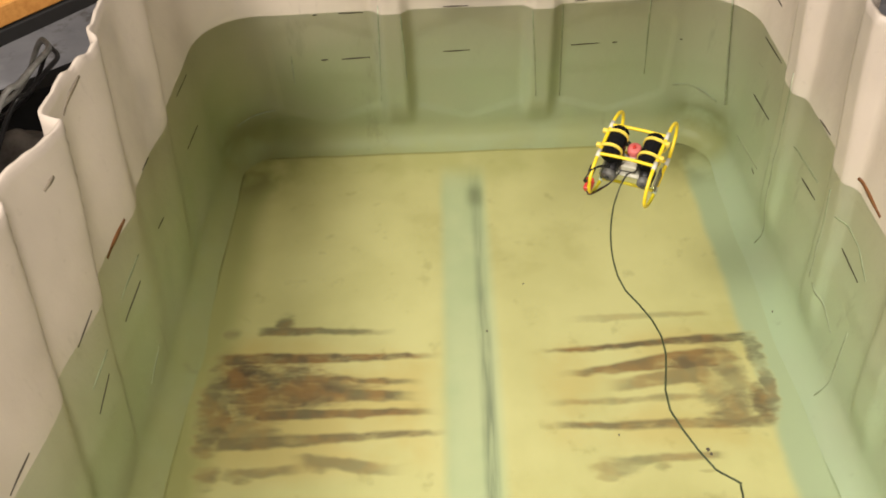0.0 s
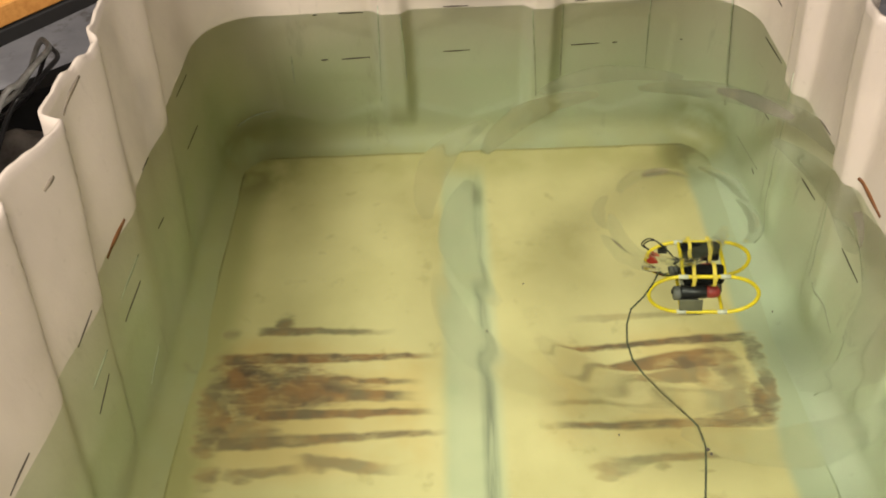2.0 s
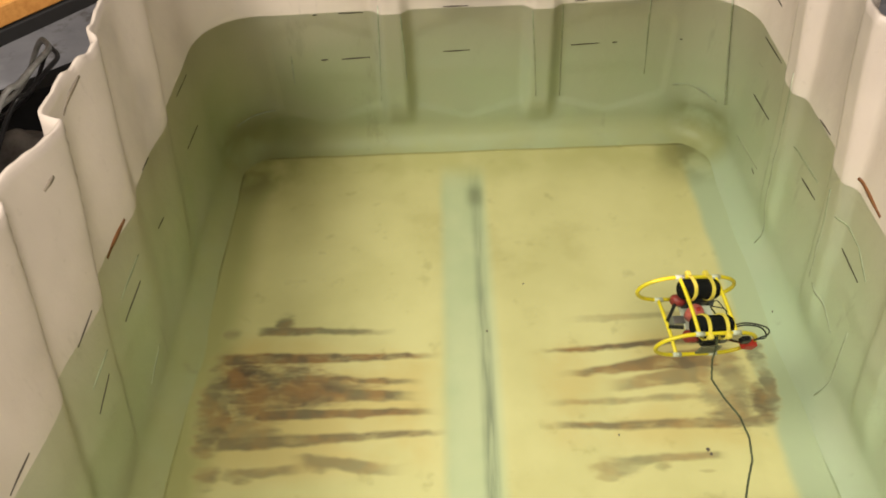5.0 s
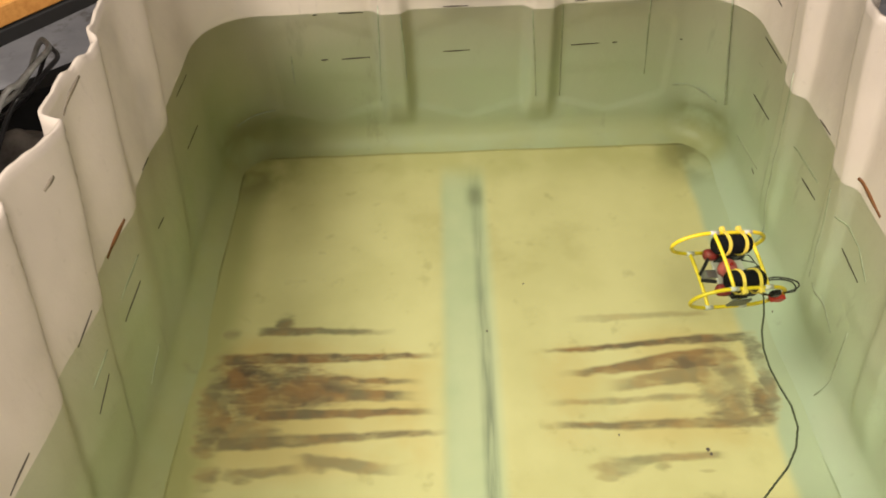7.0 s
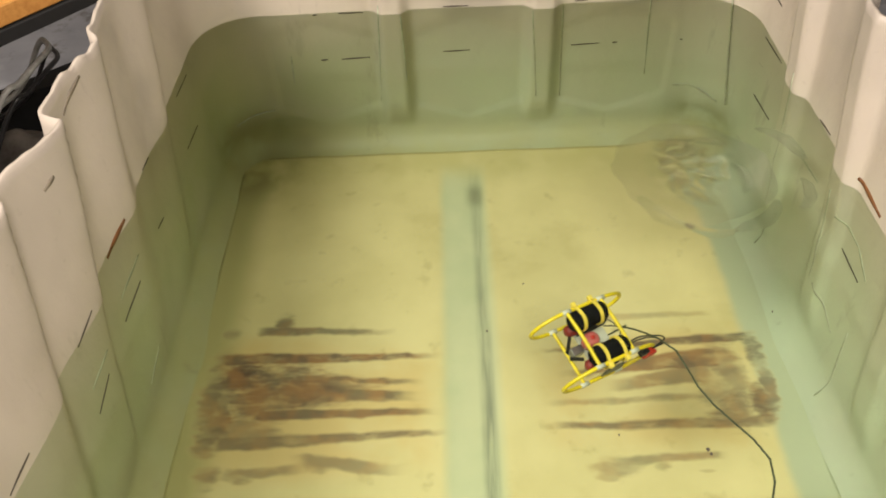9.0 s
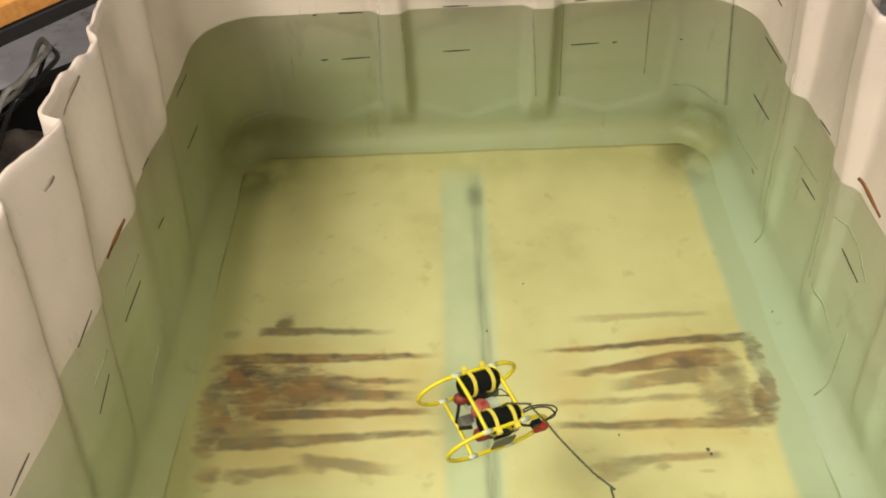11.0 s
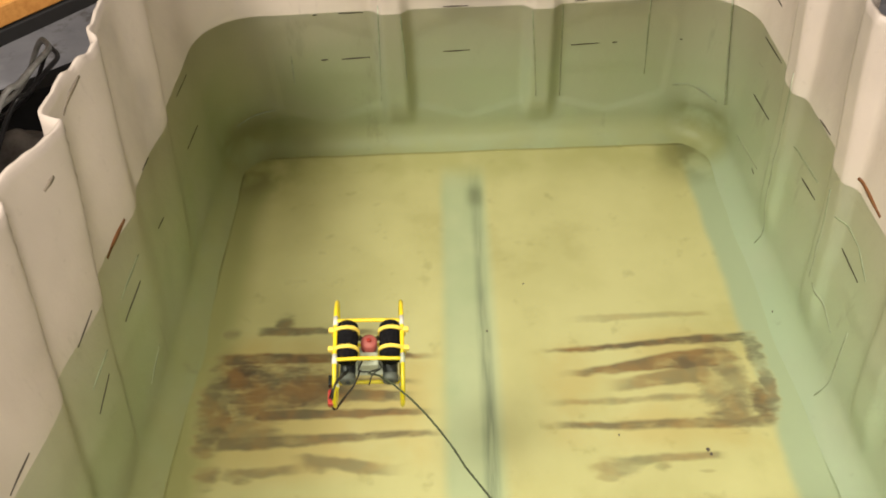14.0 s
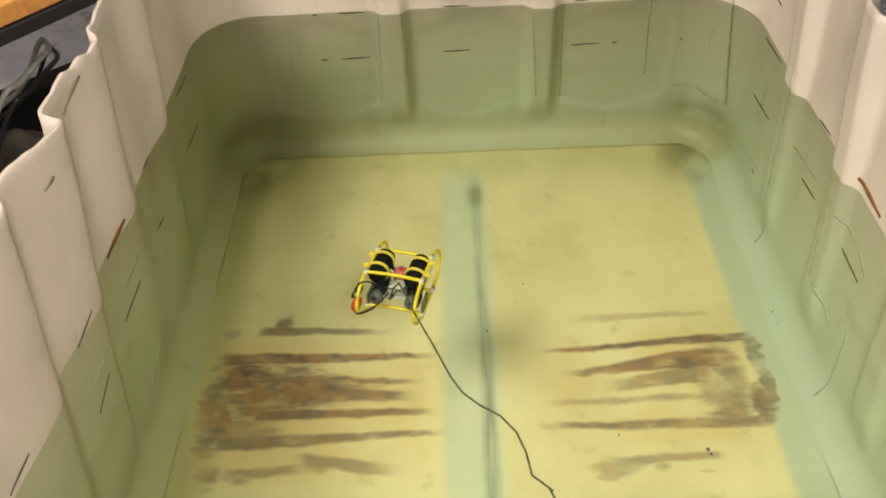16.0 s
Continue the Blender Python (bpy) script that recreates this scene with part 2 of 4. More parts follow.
PINK = plain("pink_red_plastic", (0.56, 0.13, 0.12), 0.45, vary=0.08)
GREY = plain("grey_metal", (0.33, 0.33, 0.33), 0.35, 0.7)
CAN = plain("dull_grey_can", (0.15, 0.15, 0.14), 0.6, 0.2)
OLIVE = plain("olive_grey_plate", (0.15, 0.145, 0.10), 0.5)
BLACK = plain("black_plastic", (0.014, 0.014, 0.016), 0.4)
WIRE_BLACK = plain("black_wire", (0.015, 0.014, 0.013), 0.5)
WIRE_RED = plain("red_wire", (0.22, 0.03, 0.02), 0.5)
CABLE = plain("tether_strands", (0.085, 0.095, 0.05), 0.55, vary=0.3, scale=40)
GREY_HOSE = plain("grey_hose", (0.42, 0.42, 0.40), 0.4)

# ---- shapes ----


def mesh_of(bm, name, material, smooth=True):
    me = bpy.data.meshes.new(name)
    bmesh.ops.recalc_face_normals(bm, faces=bm.faces[:])
    for f in bm.faces:
        f.smooth = smooth
    bm.to_mesh(me)
    bm.free()
    me.materials.append(material)
    return me


def part(name, bm, material, parent, label="", smooth=True):
    ob = new(name, mesh_of(bm, name, material, smooth))
    ob.parent = parent
    if label:
        tagged(ob, label)
    return ob


def thing(name, label, category, group="", kind="", at=None):
    ob = new(name)
    if at is not None:
        ob.matrix_world = at
    return tagged(ob, label, category, group, kind)


def box(bm, x, y, z, sx, sy, sz, bevel=0.0, m=None):
    r = bmesh.ops.create_cube(bm, size=1, matrix=(m or Matrix()) @ Matrix.Translation((x, y, z)) @ Matrix.Diagonal((sx, sy, sz, 1)))
    if bevel:
        vs = set(r["verts"])
        es = [e for e in bm.edges if e.verts[0] in vs and e.verts[1] in vs]
        bmesh.ops.bevel(bm, geom=es, offset=bevel, segments=2, affect="EDGES", profile=0.5)
    return bm


def tube(bm, pts, rad, sides=10, closed=False):
    """A round tube along points."""
    pts = [Vector(p) for p in pts]
    n = len(pts)
    rings, up = [], None
    for i, p in enumerate(pts):
        a = pts[(i - 1) % n] if closed or i else p
        b = pts[(i + 1) % n] if closed or i < n - 1 else p
        d = (b - a).normalized()
        if up is None:
            up = d.orthogonal().normalized()
        up = (up - d * up.dot(d)).normalized()
        w = d.cross(up)
        r = rad[i] if isinstance(rad, list) else rad
        rings.append([bm.verts.new(p + r * (math.cos(k * math.tau / sides) * up + math.sin(k * math.tau / sides) * w)) for k in range(sides)])
    for i in range(n if closed else n - 1):
        A, B = rings[i], rings[(i + 1) % n]
        for k in range(sides):
            bm.faces.new((A[k], A[(k + 1) % sides], B[(k + 1) % sides], B[k]))
    if not closed:
        bm.faces.new(rings[0][::-1])
        bm.faces.new(rings[-1])
    return bm


def curve_points(pts, steps=8):
    """A smooth line (Catmull-Rom) through points."""
    P = [Vector(p) for p in pts]
    P = [2 * P[0] - P[1]] + P + [2 * P[-1] - P[-2]]
    out = []
    for i in range(1, len(P) - 2):
        for k in range(steps):
            t = k / steps
            a, b, c, d = P[i - 1:i + 3]
            out.append(0.5 * (2 * b + (c - a) * t + (2 * a - 5 * b + 4 * c - d) * t * t + (3 * b - a - 3 * c + d) * t ** 3))
    out.append(P[-2])
    return out


def bump_at(s, centre, width, flat=0.0):
    d = max(0.0, abs(s - centre) - flat)
    return math.exp(-(d / width) ** 2)


def smooth(t):
    t = min(1.0, max(0.0, t))
    return t * t * (3 - 2 * t)


# ---- the tank ----
FLOOR_Z, WATER_Z, RIM_Z = 0.16, 0.463, 0.69
HX, HY, CORNER = 0.50, 0.602, 0.11
# left ribs: place of the far edge at the rim, depth, drop and rise lengths; right ribs: centre at the water line, half width
RIBS_LEFT = [(-0.34, 0.030, 0.02, 0.13), (-0.160, 0.024, 0.02, 0.13), (-0.012, 0.030, 0.016, 0.13), (0.150, 0.020, 0.035, 0.09), (0.355, 0.018, 0.022, 0.09)]
RIBS_RIGHT = [(0.315 - 0.21 * k, 0.018) for k in range(5)]
RIBS_FAR = [-0.15, 0.13]


def outline(step=0.0055):
    """The tank's plan: place, inward normal, side and running length, round the rounded rectangle."""
    out = []
    ax, ay = HX - CORNER, HY - CORNER
    runs = [("right", (HX, -ay), (HX, ay)), ("c", (ax, ay), 0), ("far", (ax, HY), (-ax, HY)), ("c", (-ax, ay), 90),
            ("left", (-HX, ay), (-HX, -ay)), ("c", (-ax, -ay), 180), ("near", (-ax, -HY), (ax, -HY)), ("c", (ax, -ay), 270)]
    for side, a, b in runs:
        if side == "c":
            n = 24
            for k in range(n):
                g = radians(b + 90 * k / n)
                out.append((a[0] + CORNER * math.cos(g), a[1] + CORNER * math.sin(g), -math.cos(g), -math.sin(g), "c"))
        else:
            d = Vector((b[0] - a[0], b[1] - a[1]))
            n = int(d.length / step)
            nx, ny = -d.y / d.length, d.x / d.length
            for k in range(n):
                out.append((a[0] + d.x * k / n, a[1] + d.y * k / n, nx, ny, side))
    return out


def rib(s, far_edge, depth, sharp, run):
    """A moulded rib across the running length s: it rises gently over run and drops off again within sharp beyond far_edge."""
    if s > far_edge:
        return depth * (1 - smooth((s - far_edge) / sharp))
    return depth * smooth(1 - (far_edge - s) / run)


def inward(x, y, side, z):
    """How far the wall stands in from the plain outline: ribs, panels, dents, and the rounded foot."""
    up = smooth((z - 0.19) / 0.08)
    hi = smooth((z - 0.30) / 0.36)
    d = 0.0
    if side == "left":
        # the ribs lean back towards the near end as they go down
        s = y + 0.32 * (RIM_Z - z)
        for edge, depth, sharp, run in RIBS_LEFT:
            d += rib(s, edge, depth * (0.40 + 0.60 * hi), sharp * (2.2 - 1.2 * hi), run)
        d *= up
    elif side == "right":
        s = y + 0.20 * (0.463 - z)
        for c, half in RIBS_RIGHT:
            d += (0.010 + 0.015 * hi) * bump_at(s, c, 0.012, half)
        d *= up
    elif side in ("far", "near"):
        d = sum(0.017 * bump_at(x, c, 0.012, 0.016) for c in RIBS_FAR) * up
    # moulded panels between the ribs, with slanting ends
    if side == "far":
        c = min((-0.43, -0.15, 0.13, 0.41), key=lambda r: abs(x - r))
        u = abs(abs(x - c) - 0.14)
        edge = min(0.11 - u, 0.115 - abs(z - 0.335) - 0.35 * u)
        d -= 0.0032 * smooth(edge / 0.010 + 0.5)
    d += 0.0015 * bump_at(z, 0.335, 0.012, 0.004) * up
    d += 0.005 * (noise.noise(Vector((x * 4, y * 4, z * 3))) + 0.3 * noise.noise(Vector((x * 11, y * 11, z * 7))))
    foot = 0.05
    if z < FLOOR_Z + foot:
        h = 1 - (z - FLOOR_Z) / foot
        d += foot * (1 - math.sqrt(max(0.0, 1 - h * h)))
    return d


def wall_point(x, y, nx, ny, side, z, out=0.0):
    d = inward(x, y, side, z) - out
    return Vector((x + nx * d, y + ny * d, z))


def rim(x, y):
    """The uneven sawn top edge."""
    return RIM_Z + 0.010 * noise.noise(Vector((x * 5, y * 5, 3))) + 0.0045 * noise.noise(Vector((x * 55, y * 55, 7)))


tank = thing("water_tank", "cut-open milky plastic tank half full of greenish water", "water tank")


def tank_wall():
    bm = bmesh.new()
    plan = outline()
    M = 62
    loops = []
    for x, y, nx, ny, side in plan:
        top = rim(x, y)
        zs = [FLOOR_Z - 0.010, FLOOR_Z - 0.004] + [FLOOR_Z + (top - FLOOR_Z) * (j / M) ** 1.6 for j in range(M + 1)]
        inner = [bm.verts.new(wall_point(x, y, nx, ny, side, z)) for z in zs]
        outer = [bm.verts.new(wall_point(x, y, nx, ny, side, z, 0.005)) for z in reversed(zs)]
        loops.append(inner + outer)
    n = len(loops)
    for i in range(n):
        A, B = loops[i], loops[(i + 1) % n]
        for j in range(len(A)):
            bm.faces.new((A[j], A[(j + 1) % len(A)], B[(j + 1) % len(B)], B[j]))
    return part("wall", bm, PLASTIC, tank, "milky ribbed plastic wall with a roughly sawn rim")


def tank_floor():
    bm = bmesh.new()
    NX, NY = 150, 130
    grid = []
    for j in range(NY + 1):
        y = -0.56 + 1.12 * j / NY
        row = []
        for i in range(NX + 1):
            x = -0.47 + 0.94 * i / NX
            g = smooth((x + 0.082) / 0.030) * smooth((0.030 - x) / 0.030) * smooth((0.505 - y) / 0.03)
            z = FLOOR_Z + 0.001 - 0.003 * g + 0.0015 * noise.noise(Vector((x * 9, y * 9, 0)))
            r = math.hypot(max(0, abs(x) - 0.40), max(0, abs(y) - 0.50))
            row.append(bm.verts.new((x, y, z + 0.25 * max(0, r - 0.03) ** 1.5)))
        grid.append(row)
    for j in range(NY):
        for i in range(NX):
            bm.faces.new((grid[j][i], grid[j][i + 1], grid[j + 1][i + 1], grid[j + 1][i]))
    geom = bmesh.ops.extrude_face_region(bm, geom=bm.faces[:])
    bmesh.ops.translate(bm, vec=(0, 0, -0.02), verts=[v for v in geom["geom"] if isinstance(v, bmesh.types.BMVert)])
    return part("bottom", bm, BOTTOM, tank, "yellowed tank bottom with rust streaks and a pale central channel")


tank_wall()
tank_floor()


def water_surface():
    bm = bmesh.new()
    plan = outline(0.012)
    vs = [bm.verts.new(wall_point(x, y, nx, ny, side, WATER_Z, 0.002)) for x, y, nx, ny, side in plan]
    face = bm.faces.new(vs)
    me = mesh_of(bm, "water", WATER, False)
    if me.polygons[0].normal.z < 0:
        me.flip_normals()
    ob = new("water", me)
    return tagged(ob, "still greenish water surface in the plastic tank", "water", kind="structure")


water_surface()


def wall_mark(side, a, b, width, material, label):
    """A pen stroke that follows the wall from a to b, given as (run, height)."""
    bm = bmesh.new()
    n = 10
    rows = []
    for k in range(n + 1):
        t = k / n
        s, z = a[0] + (b[0] - a[0]) * t, a[1] + (b[1] - a[1]) * t
        x, y, nx, ny = {"left": (-HX, s, 1, 0), "right": (HX, s, -1, 0), "far": (s, HY, 0, -1)}[side]
        w = width * (0.6 + 0.4 * math.sin(math.pi * min(1, t * 1.2)))
        along = math.hypot(b[0] - a[0], b[1] - a[1])
        ps, pz = -(b[1] - a[1]) / along, (b[0] - a[0]) / along
        row = []
        for h in (-w / 2, w / 2):
            px, py = (x + ps * h, y) if side == "far" else (x, y + ps * h)
            for o in (-0.0005, 0.001):
                row.append(bm.verts.new(wall_point(px, py, nx, ny, side, z + pz * h, o)))
        rows.append(row)
    for A, B in zip(rows, rows[1:]):
        for i, j in ((0, 1), (1, 3), (3, 2), (2, 0)):
            bm.faces.new((A[i], A[j], B[j], B[i]))
    bm.faces.new([rows[0][i] for i in (0, 1, 3, 2)])
    bm.faces.new([rows[-1][i] for i in (0, 1, 3, 2)])
    return part("crease" if material is CREASE else "level_mark", bm, material, tank, label)


wall_mark("left", (0.447, 0.443), (0.376, 0.446), 0.0030, INK, "")
wall_mark("left", (0.428, 0.349), (0.354, 0.353), 0.0030, INK, "")
wall_mark("left", (0.559, 0.461), (0.548, 0.456), 0.0030, INK, "")
wall_mark("left", (0.198, 0.461), (0.166, 0.464), 0.0030, INK, "")
wall_mark("left", (0.175, 0.361), (0.145, 0.366), 0.0030, INK, "")
wall_mark("left", (0.027, 0.377), (-0.034, 0.362), 0.0030, INK, "")
wall_mark("left", (-0.110, 0.476), (-0.153, 0.460), 0.0030, INK, "")
wall_mark("left", (-0.133, 0.379), (-0.180, 0.359), 0.0030, INK, "")
wall_mark("left", (-0.302, 0.477), (-0.346, 0.471), 0.0030, INK, "")
wall_mark("right", (0.479, 0.452), (0.393, 0.455), 0.0030, INK, "")
wall_mark("right", (0.456, 0.350), (0.369, 0.358), 0.0030, INK, "")
wall_mark("right", (0.224, 0.465), (0.183, 0.468), 0.0030, INK, "")
wall_mark("right", (0.210, 0.363), (0.156, 0.367), 0.0030, INK, "")
wall_mark("right", (0.047, 0.373), (-0.015, 0.370), 0.0030, INK, "")
wall_mark("right", (0.376, 0.245), (0.362, 0.243), 0.0030, INK, "")
wall_mark("right", (0.482, 0.524), (0.453, 0.523), 0.0030, INK, "")
wall_mark("far", (-0.293, 0.460), (-0.285, 0.460), 0.0030, INK, "")
wall_mark("far", (-0.246, 0.461), (-0.201, 0.460), 0.0030, INK, "")
wall_mark("far", (-0.292, 0.362), (-0.278, 0.363), 0.0030, INK, "")
wall_mark("far", (-0.252, 0.362), (-0.197, 0.364), 0.0030, INK, "")
wall_mark("far", (-0.056, 0.371), (-0.005, 0.373), 0.0030, INK, "")
wall_mark("far", (0.188, 0.373), (0.242, 0.375), 0.0030, INK, "")
wall_mark("far", (0.267, 0.375), (0.276, 0.375), 0.0030, INK, "")
wall_mark("far", (0.395, 0.376), (0.401, 0.377), 0.0030, INK, "")
wall_mark("far", (-0.053, 0.466), (-0.007, 0.466), 0.0030, INK, "")
wall_mark("far", (0.188, 0.467), (0.211, 0.468), 0.0030, INK, "")
wall_mark("left", (0.053, 0.473), (-0.006, 0.458), 0.0075, RUST_INK, "rusty brown mark")
wall_mark("right", (0.075, 0.479), (0.005, 0.473), 0.0075, RUST_INK, "rusty brown mark")
wall_mark("left", (-0.065, 0.649), (-0.084, 0.644), 0.006, SMUDGE, "grey smudge")
wall_mark("left", (0.094, 0.672), (0.041, 0.653), 0.006, SMUDGE, "grey smudge")

# dull creases and moulding lines in the plastic
for side, a, b in (("right", (0.309, 0.491), (0.290, 0.339)), ("right", (0.290, 0.339), (0.253, 0.177)), ("right", (0.477, 0.241), (0.355, 0.260)),
                   ("right", (0.264, 0.383), (0.165, 0.392)), ("right", (0.107, 0.432), (0.075, 0.284)), ("right", (0.074, 0.409), (0.015, 0.406)),
                   ("right", (0.015, 0.406), (-0.028, 0.385)), ("right", (0.062, 0.285), (-0.014, 0.259)), ("right", (-0.045, 0.298), (-0.064, 0.173)),
                   ("far", (-0.348, 0.374), (-0.351, 0.311)), ("far", (-0.171, 0.480), (-0.184, 0.262)), ("far", (-0.131, 0.457), (-0.128, 0.309)),
                   ("far", (0.327, 0.462), (0.338, 0.301)), ("far", (0.110, 0.458), (0.124, 0.274)), ("far", (0.167, 0.459), (0.174, 0.258)),
                   ("left", (0.048, 0.410), (-0.020, 0.393)), ("left", (-0.116, 0.406), (-0.168, 0.395)), ("left", (0.003, 0.262), (-0.049, 0.235))):
    wall_mark(side, a, b, 0.0035, CREASE, "dull crease in the plastic")


def corner_line(pts):
    part("crease", tube(bmesh.new(), curve_points(pts, 8), 0.0016, 6), CREASE, tank, "curved moulding line in the plastic")


corner_line([(0.398, 0.605, 0.275), (0.434, 0.595, 0.277), (0.477, 0.562, 0.261)])
corner_line([(0.464, 0.573, 0.480), (0.474, 0.560, 0.38), (0.484, 0.535, 0.271)])
corner_line([(-0.474, 0.563, 0.245), (-0.442, 0.587, 0.251), (-0.400, 0.599, 0.254)])

# ---- the room ----


def room():
    def slab(name, x0, y0, z0, x1, y1, z1, material, label, category):
        bm = box(bmesh.new(), (x0 + x1) / 2, (y0 + y1) / 2, (z0 + z1) / 2, x1 - x0, y1 - y0, z1 - z0)
        tagged(new(name, mesh_of(bm, name, material, False)), label, category, kind="structure")
    slab("floor", -3.2, -3.2, -0.1, 3.2, 3.2, 0.0, CONCRETE, "grey stained concrete workshop floor", "floor")
    slab("ceiling", -3.2, -3.2, 2.8, 3.2, 3.2, 2.9, CEIL, "plain off-white workshop ceiling", "ceiling")
    slab("wall_north", -3.2, 3.2, 0.0, 3.2, 3.3, 2.8, PAINT, "plain painted workshop wall", "wall")
    slab("wall_south", -3.2, -3.3, 0.0, 3.2, -3.2, 2.8, PAINT, "plain painted workshop wall", "wall")
    slab("wall_east", 3.2, -3.2, 0.0, 3.3, 3.2, 2.8, PAINT, "plain painted workshop wall", "wall")
    slab("wall_west", -3.3, -3.2, 0.0, -3.2, 3.2, 2.8, PAINT, "plain painted workshop wall", "wall")


room()


# ---- things beside the tank ----


def board(bm, a, b, across, z0, z1, bevel=0.003):
    """A flat bar from a to b in plan, reaching across to one side, between two heights."""
    a, b = Vector((*a, 0)), Vector((*b, 0))
    d = (b - a).normalized()
    n = Vector((-d.y, d.x, 0))
    m = Matrix((( d.x, n.x, 0, a.x), (d.y, n.y, 0, a.y), (0, 0, 1, 0), (0, 0, 0, 1)))
    return box(bm, (b - a).length / 2, across / 2, (z0 + z1) / 2, (b - a).length, abs(across), z1 - z0, bevel, m)


def workbench():
    """A varnished board on a black steel frame."""
    w = thing("workbench", "low varnished wooden bench on a black steel frame", "bench")
    near, far = (-1.135, -0.242), (-0.575, 0.397)
    d = (Vector(far) - Vector(near)).normalized()
    n = Vector((-d.y, d.x))
    part("benchtop", board(bmesh.new(), Vector(near) + n * 0.004, Vector(far) + n * 0.004, 0.62, 0.632, 0.662), OAK, w, "orange varnished wooden top", False)
    for o, l in ((0.0, "black steel edge"), (0.58, "")):
        part("rail", board(bmesh.new(), Vector(near) + n * o, Vector(far) + n * o, 0.035, 0.609, 0.630, 0.002), BLACK_STEEL, w, l, False)
    for along in (0.05, 0.45):
        for o in (0.005, 0.58):
            p = Vector(near) + d * along + n * o
            part("leg", box(bmesh.new(), p.x, p.y, 0.305, 0.032, 0.032, 0.610, 0.003), BLACK_STEEL, w, "", False)


def steel_beam():
    ob = new("steel_beam", mesh_of(board(bmesh.new(), (-1.42, 0.715), (-0.70, 1.31), -0.07, 0.0, 0.11, 0.004), "steel_beam", BLACK_STEEL, False))
    tagged(ob, "black steel beam lying on the concrete floor", "beam")


def tarp():
    """A crumpled dark sheet heaped on the floor."""
    bm = bmesh.new()
    N = 46
    g = []
    for j in range(N + 1):
        row = []
        for i in range(N + 1):
            u, v = i / N, j / N
            x, y = -1.36 + 0.66 * u, 0.28 + 0.62 * v
            e = min(1.0, 5 * min(u, 1 - u, v, 1 - v))
            q = Vector((x * 5, y * 5, 1.3))
            h = 0.05 + 0.07 * abs(noise.noise(q)) + 0.05 * abs(noise.noise(q * 2.3)) + 0.02 * noise.noise(q * 5)
            row.append(bm.verts.new((x + 0.02 * noise.noise(q * 3), y + 0.02 * noise.noise(q * 3 + Vector((5, 0, 0))), 0.004 + max(0.0, h) * e)))
        g.append(row)
    for j in range(N):
        for i in range(N):
            bm.faces.new((g[j][i], g[j][i + 1], g[j + 1][i + 1], g[j + 1][i]))
    geom = bmesh.ops.extrude_face_region(bm, geom=bm.faces[:])
    bmesh.ops.translate(bm, vec=(0, 0, -0.003), verts=[v for v in geom["geom"] if isinstance(v, bmesh.types.BMVert)])
    ob = new("tarpaulin", mesh_of(bm, "tarpaulin", TARP))
    tagged(ob, "crumpled dirty dark grey sheet lying on the floor", "tarpaulin")


def hose():
    pts = [(-1.25, 0.30, 0.016), (-0.98, 0.36, 0.20), (-0.84, 0.442, 0.40), (-0.814, 0.483, 0.415), (-0.80, 0.546, 0.42), (-0.804, 0.604, 0.41),
           (-0.829, 0.647, 0.40), (-0.87, 0.69, 0.37), (-1.0, 0.75, 0.22), (-1.2, 0.72, 0.10), (-1.3, 0.6, 0.03)]
    h = thing("hose", "loop of clear grey plastic hose beside the tank", "hose")
    part("tube", tube(bmesh.new(), curve_points(pts, 8), 0.0055, 12), GREY_HOSE, h)
    off = [(x + 0.016, y - 0.012, z - 0.012 if z > 0.1 else z) for x, y, z in pts]
    part("cord", tube(bmesh.new(), curve_points(off, 8), 0.0045, 8), BLACK, h, "thin black cord beside the hose")


def pallet():
    """The low wooden pallet under the tank."""
    p = thing("pallet", "low wooden pallet carrying the plastic tank", "pallet")
    for i in range(7):
        part("deck_board", box(bmesh.new(), 0, -0.54 + 0.18 * i, 0.128, 1.0, 0.12, 0.022, 0.002), PALLET_WOOD, p, "", False)
    for x in (-0.44, 0.0, 0.44):
        part("bearer", box(bmesh.new(), x, 0, 0.0585, 0.09, 1.19, 0.117, 0.003), PALLET_WOOD, p, "", False)


workbench()
steel_beam()
tarp()
hose()
pallet()


# ---- the underwater vehicle ----


def arc(cy, cz, r, a0, a1, n=10):
    return [(cy + r * math.cos(radians(a0 + (a1 - a0) * k / n)), cz + r * math.sin(radians(a0 + (a1 - a0) * k / n))) for k in range(n + 1)]


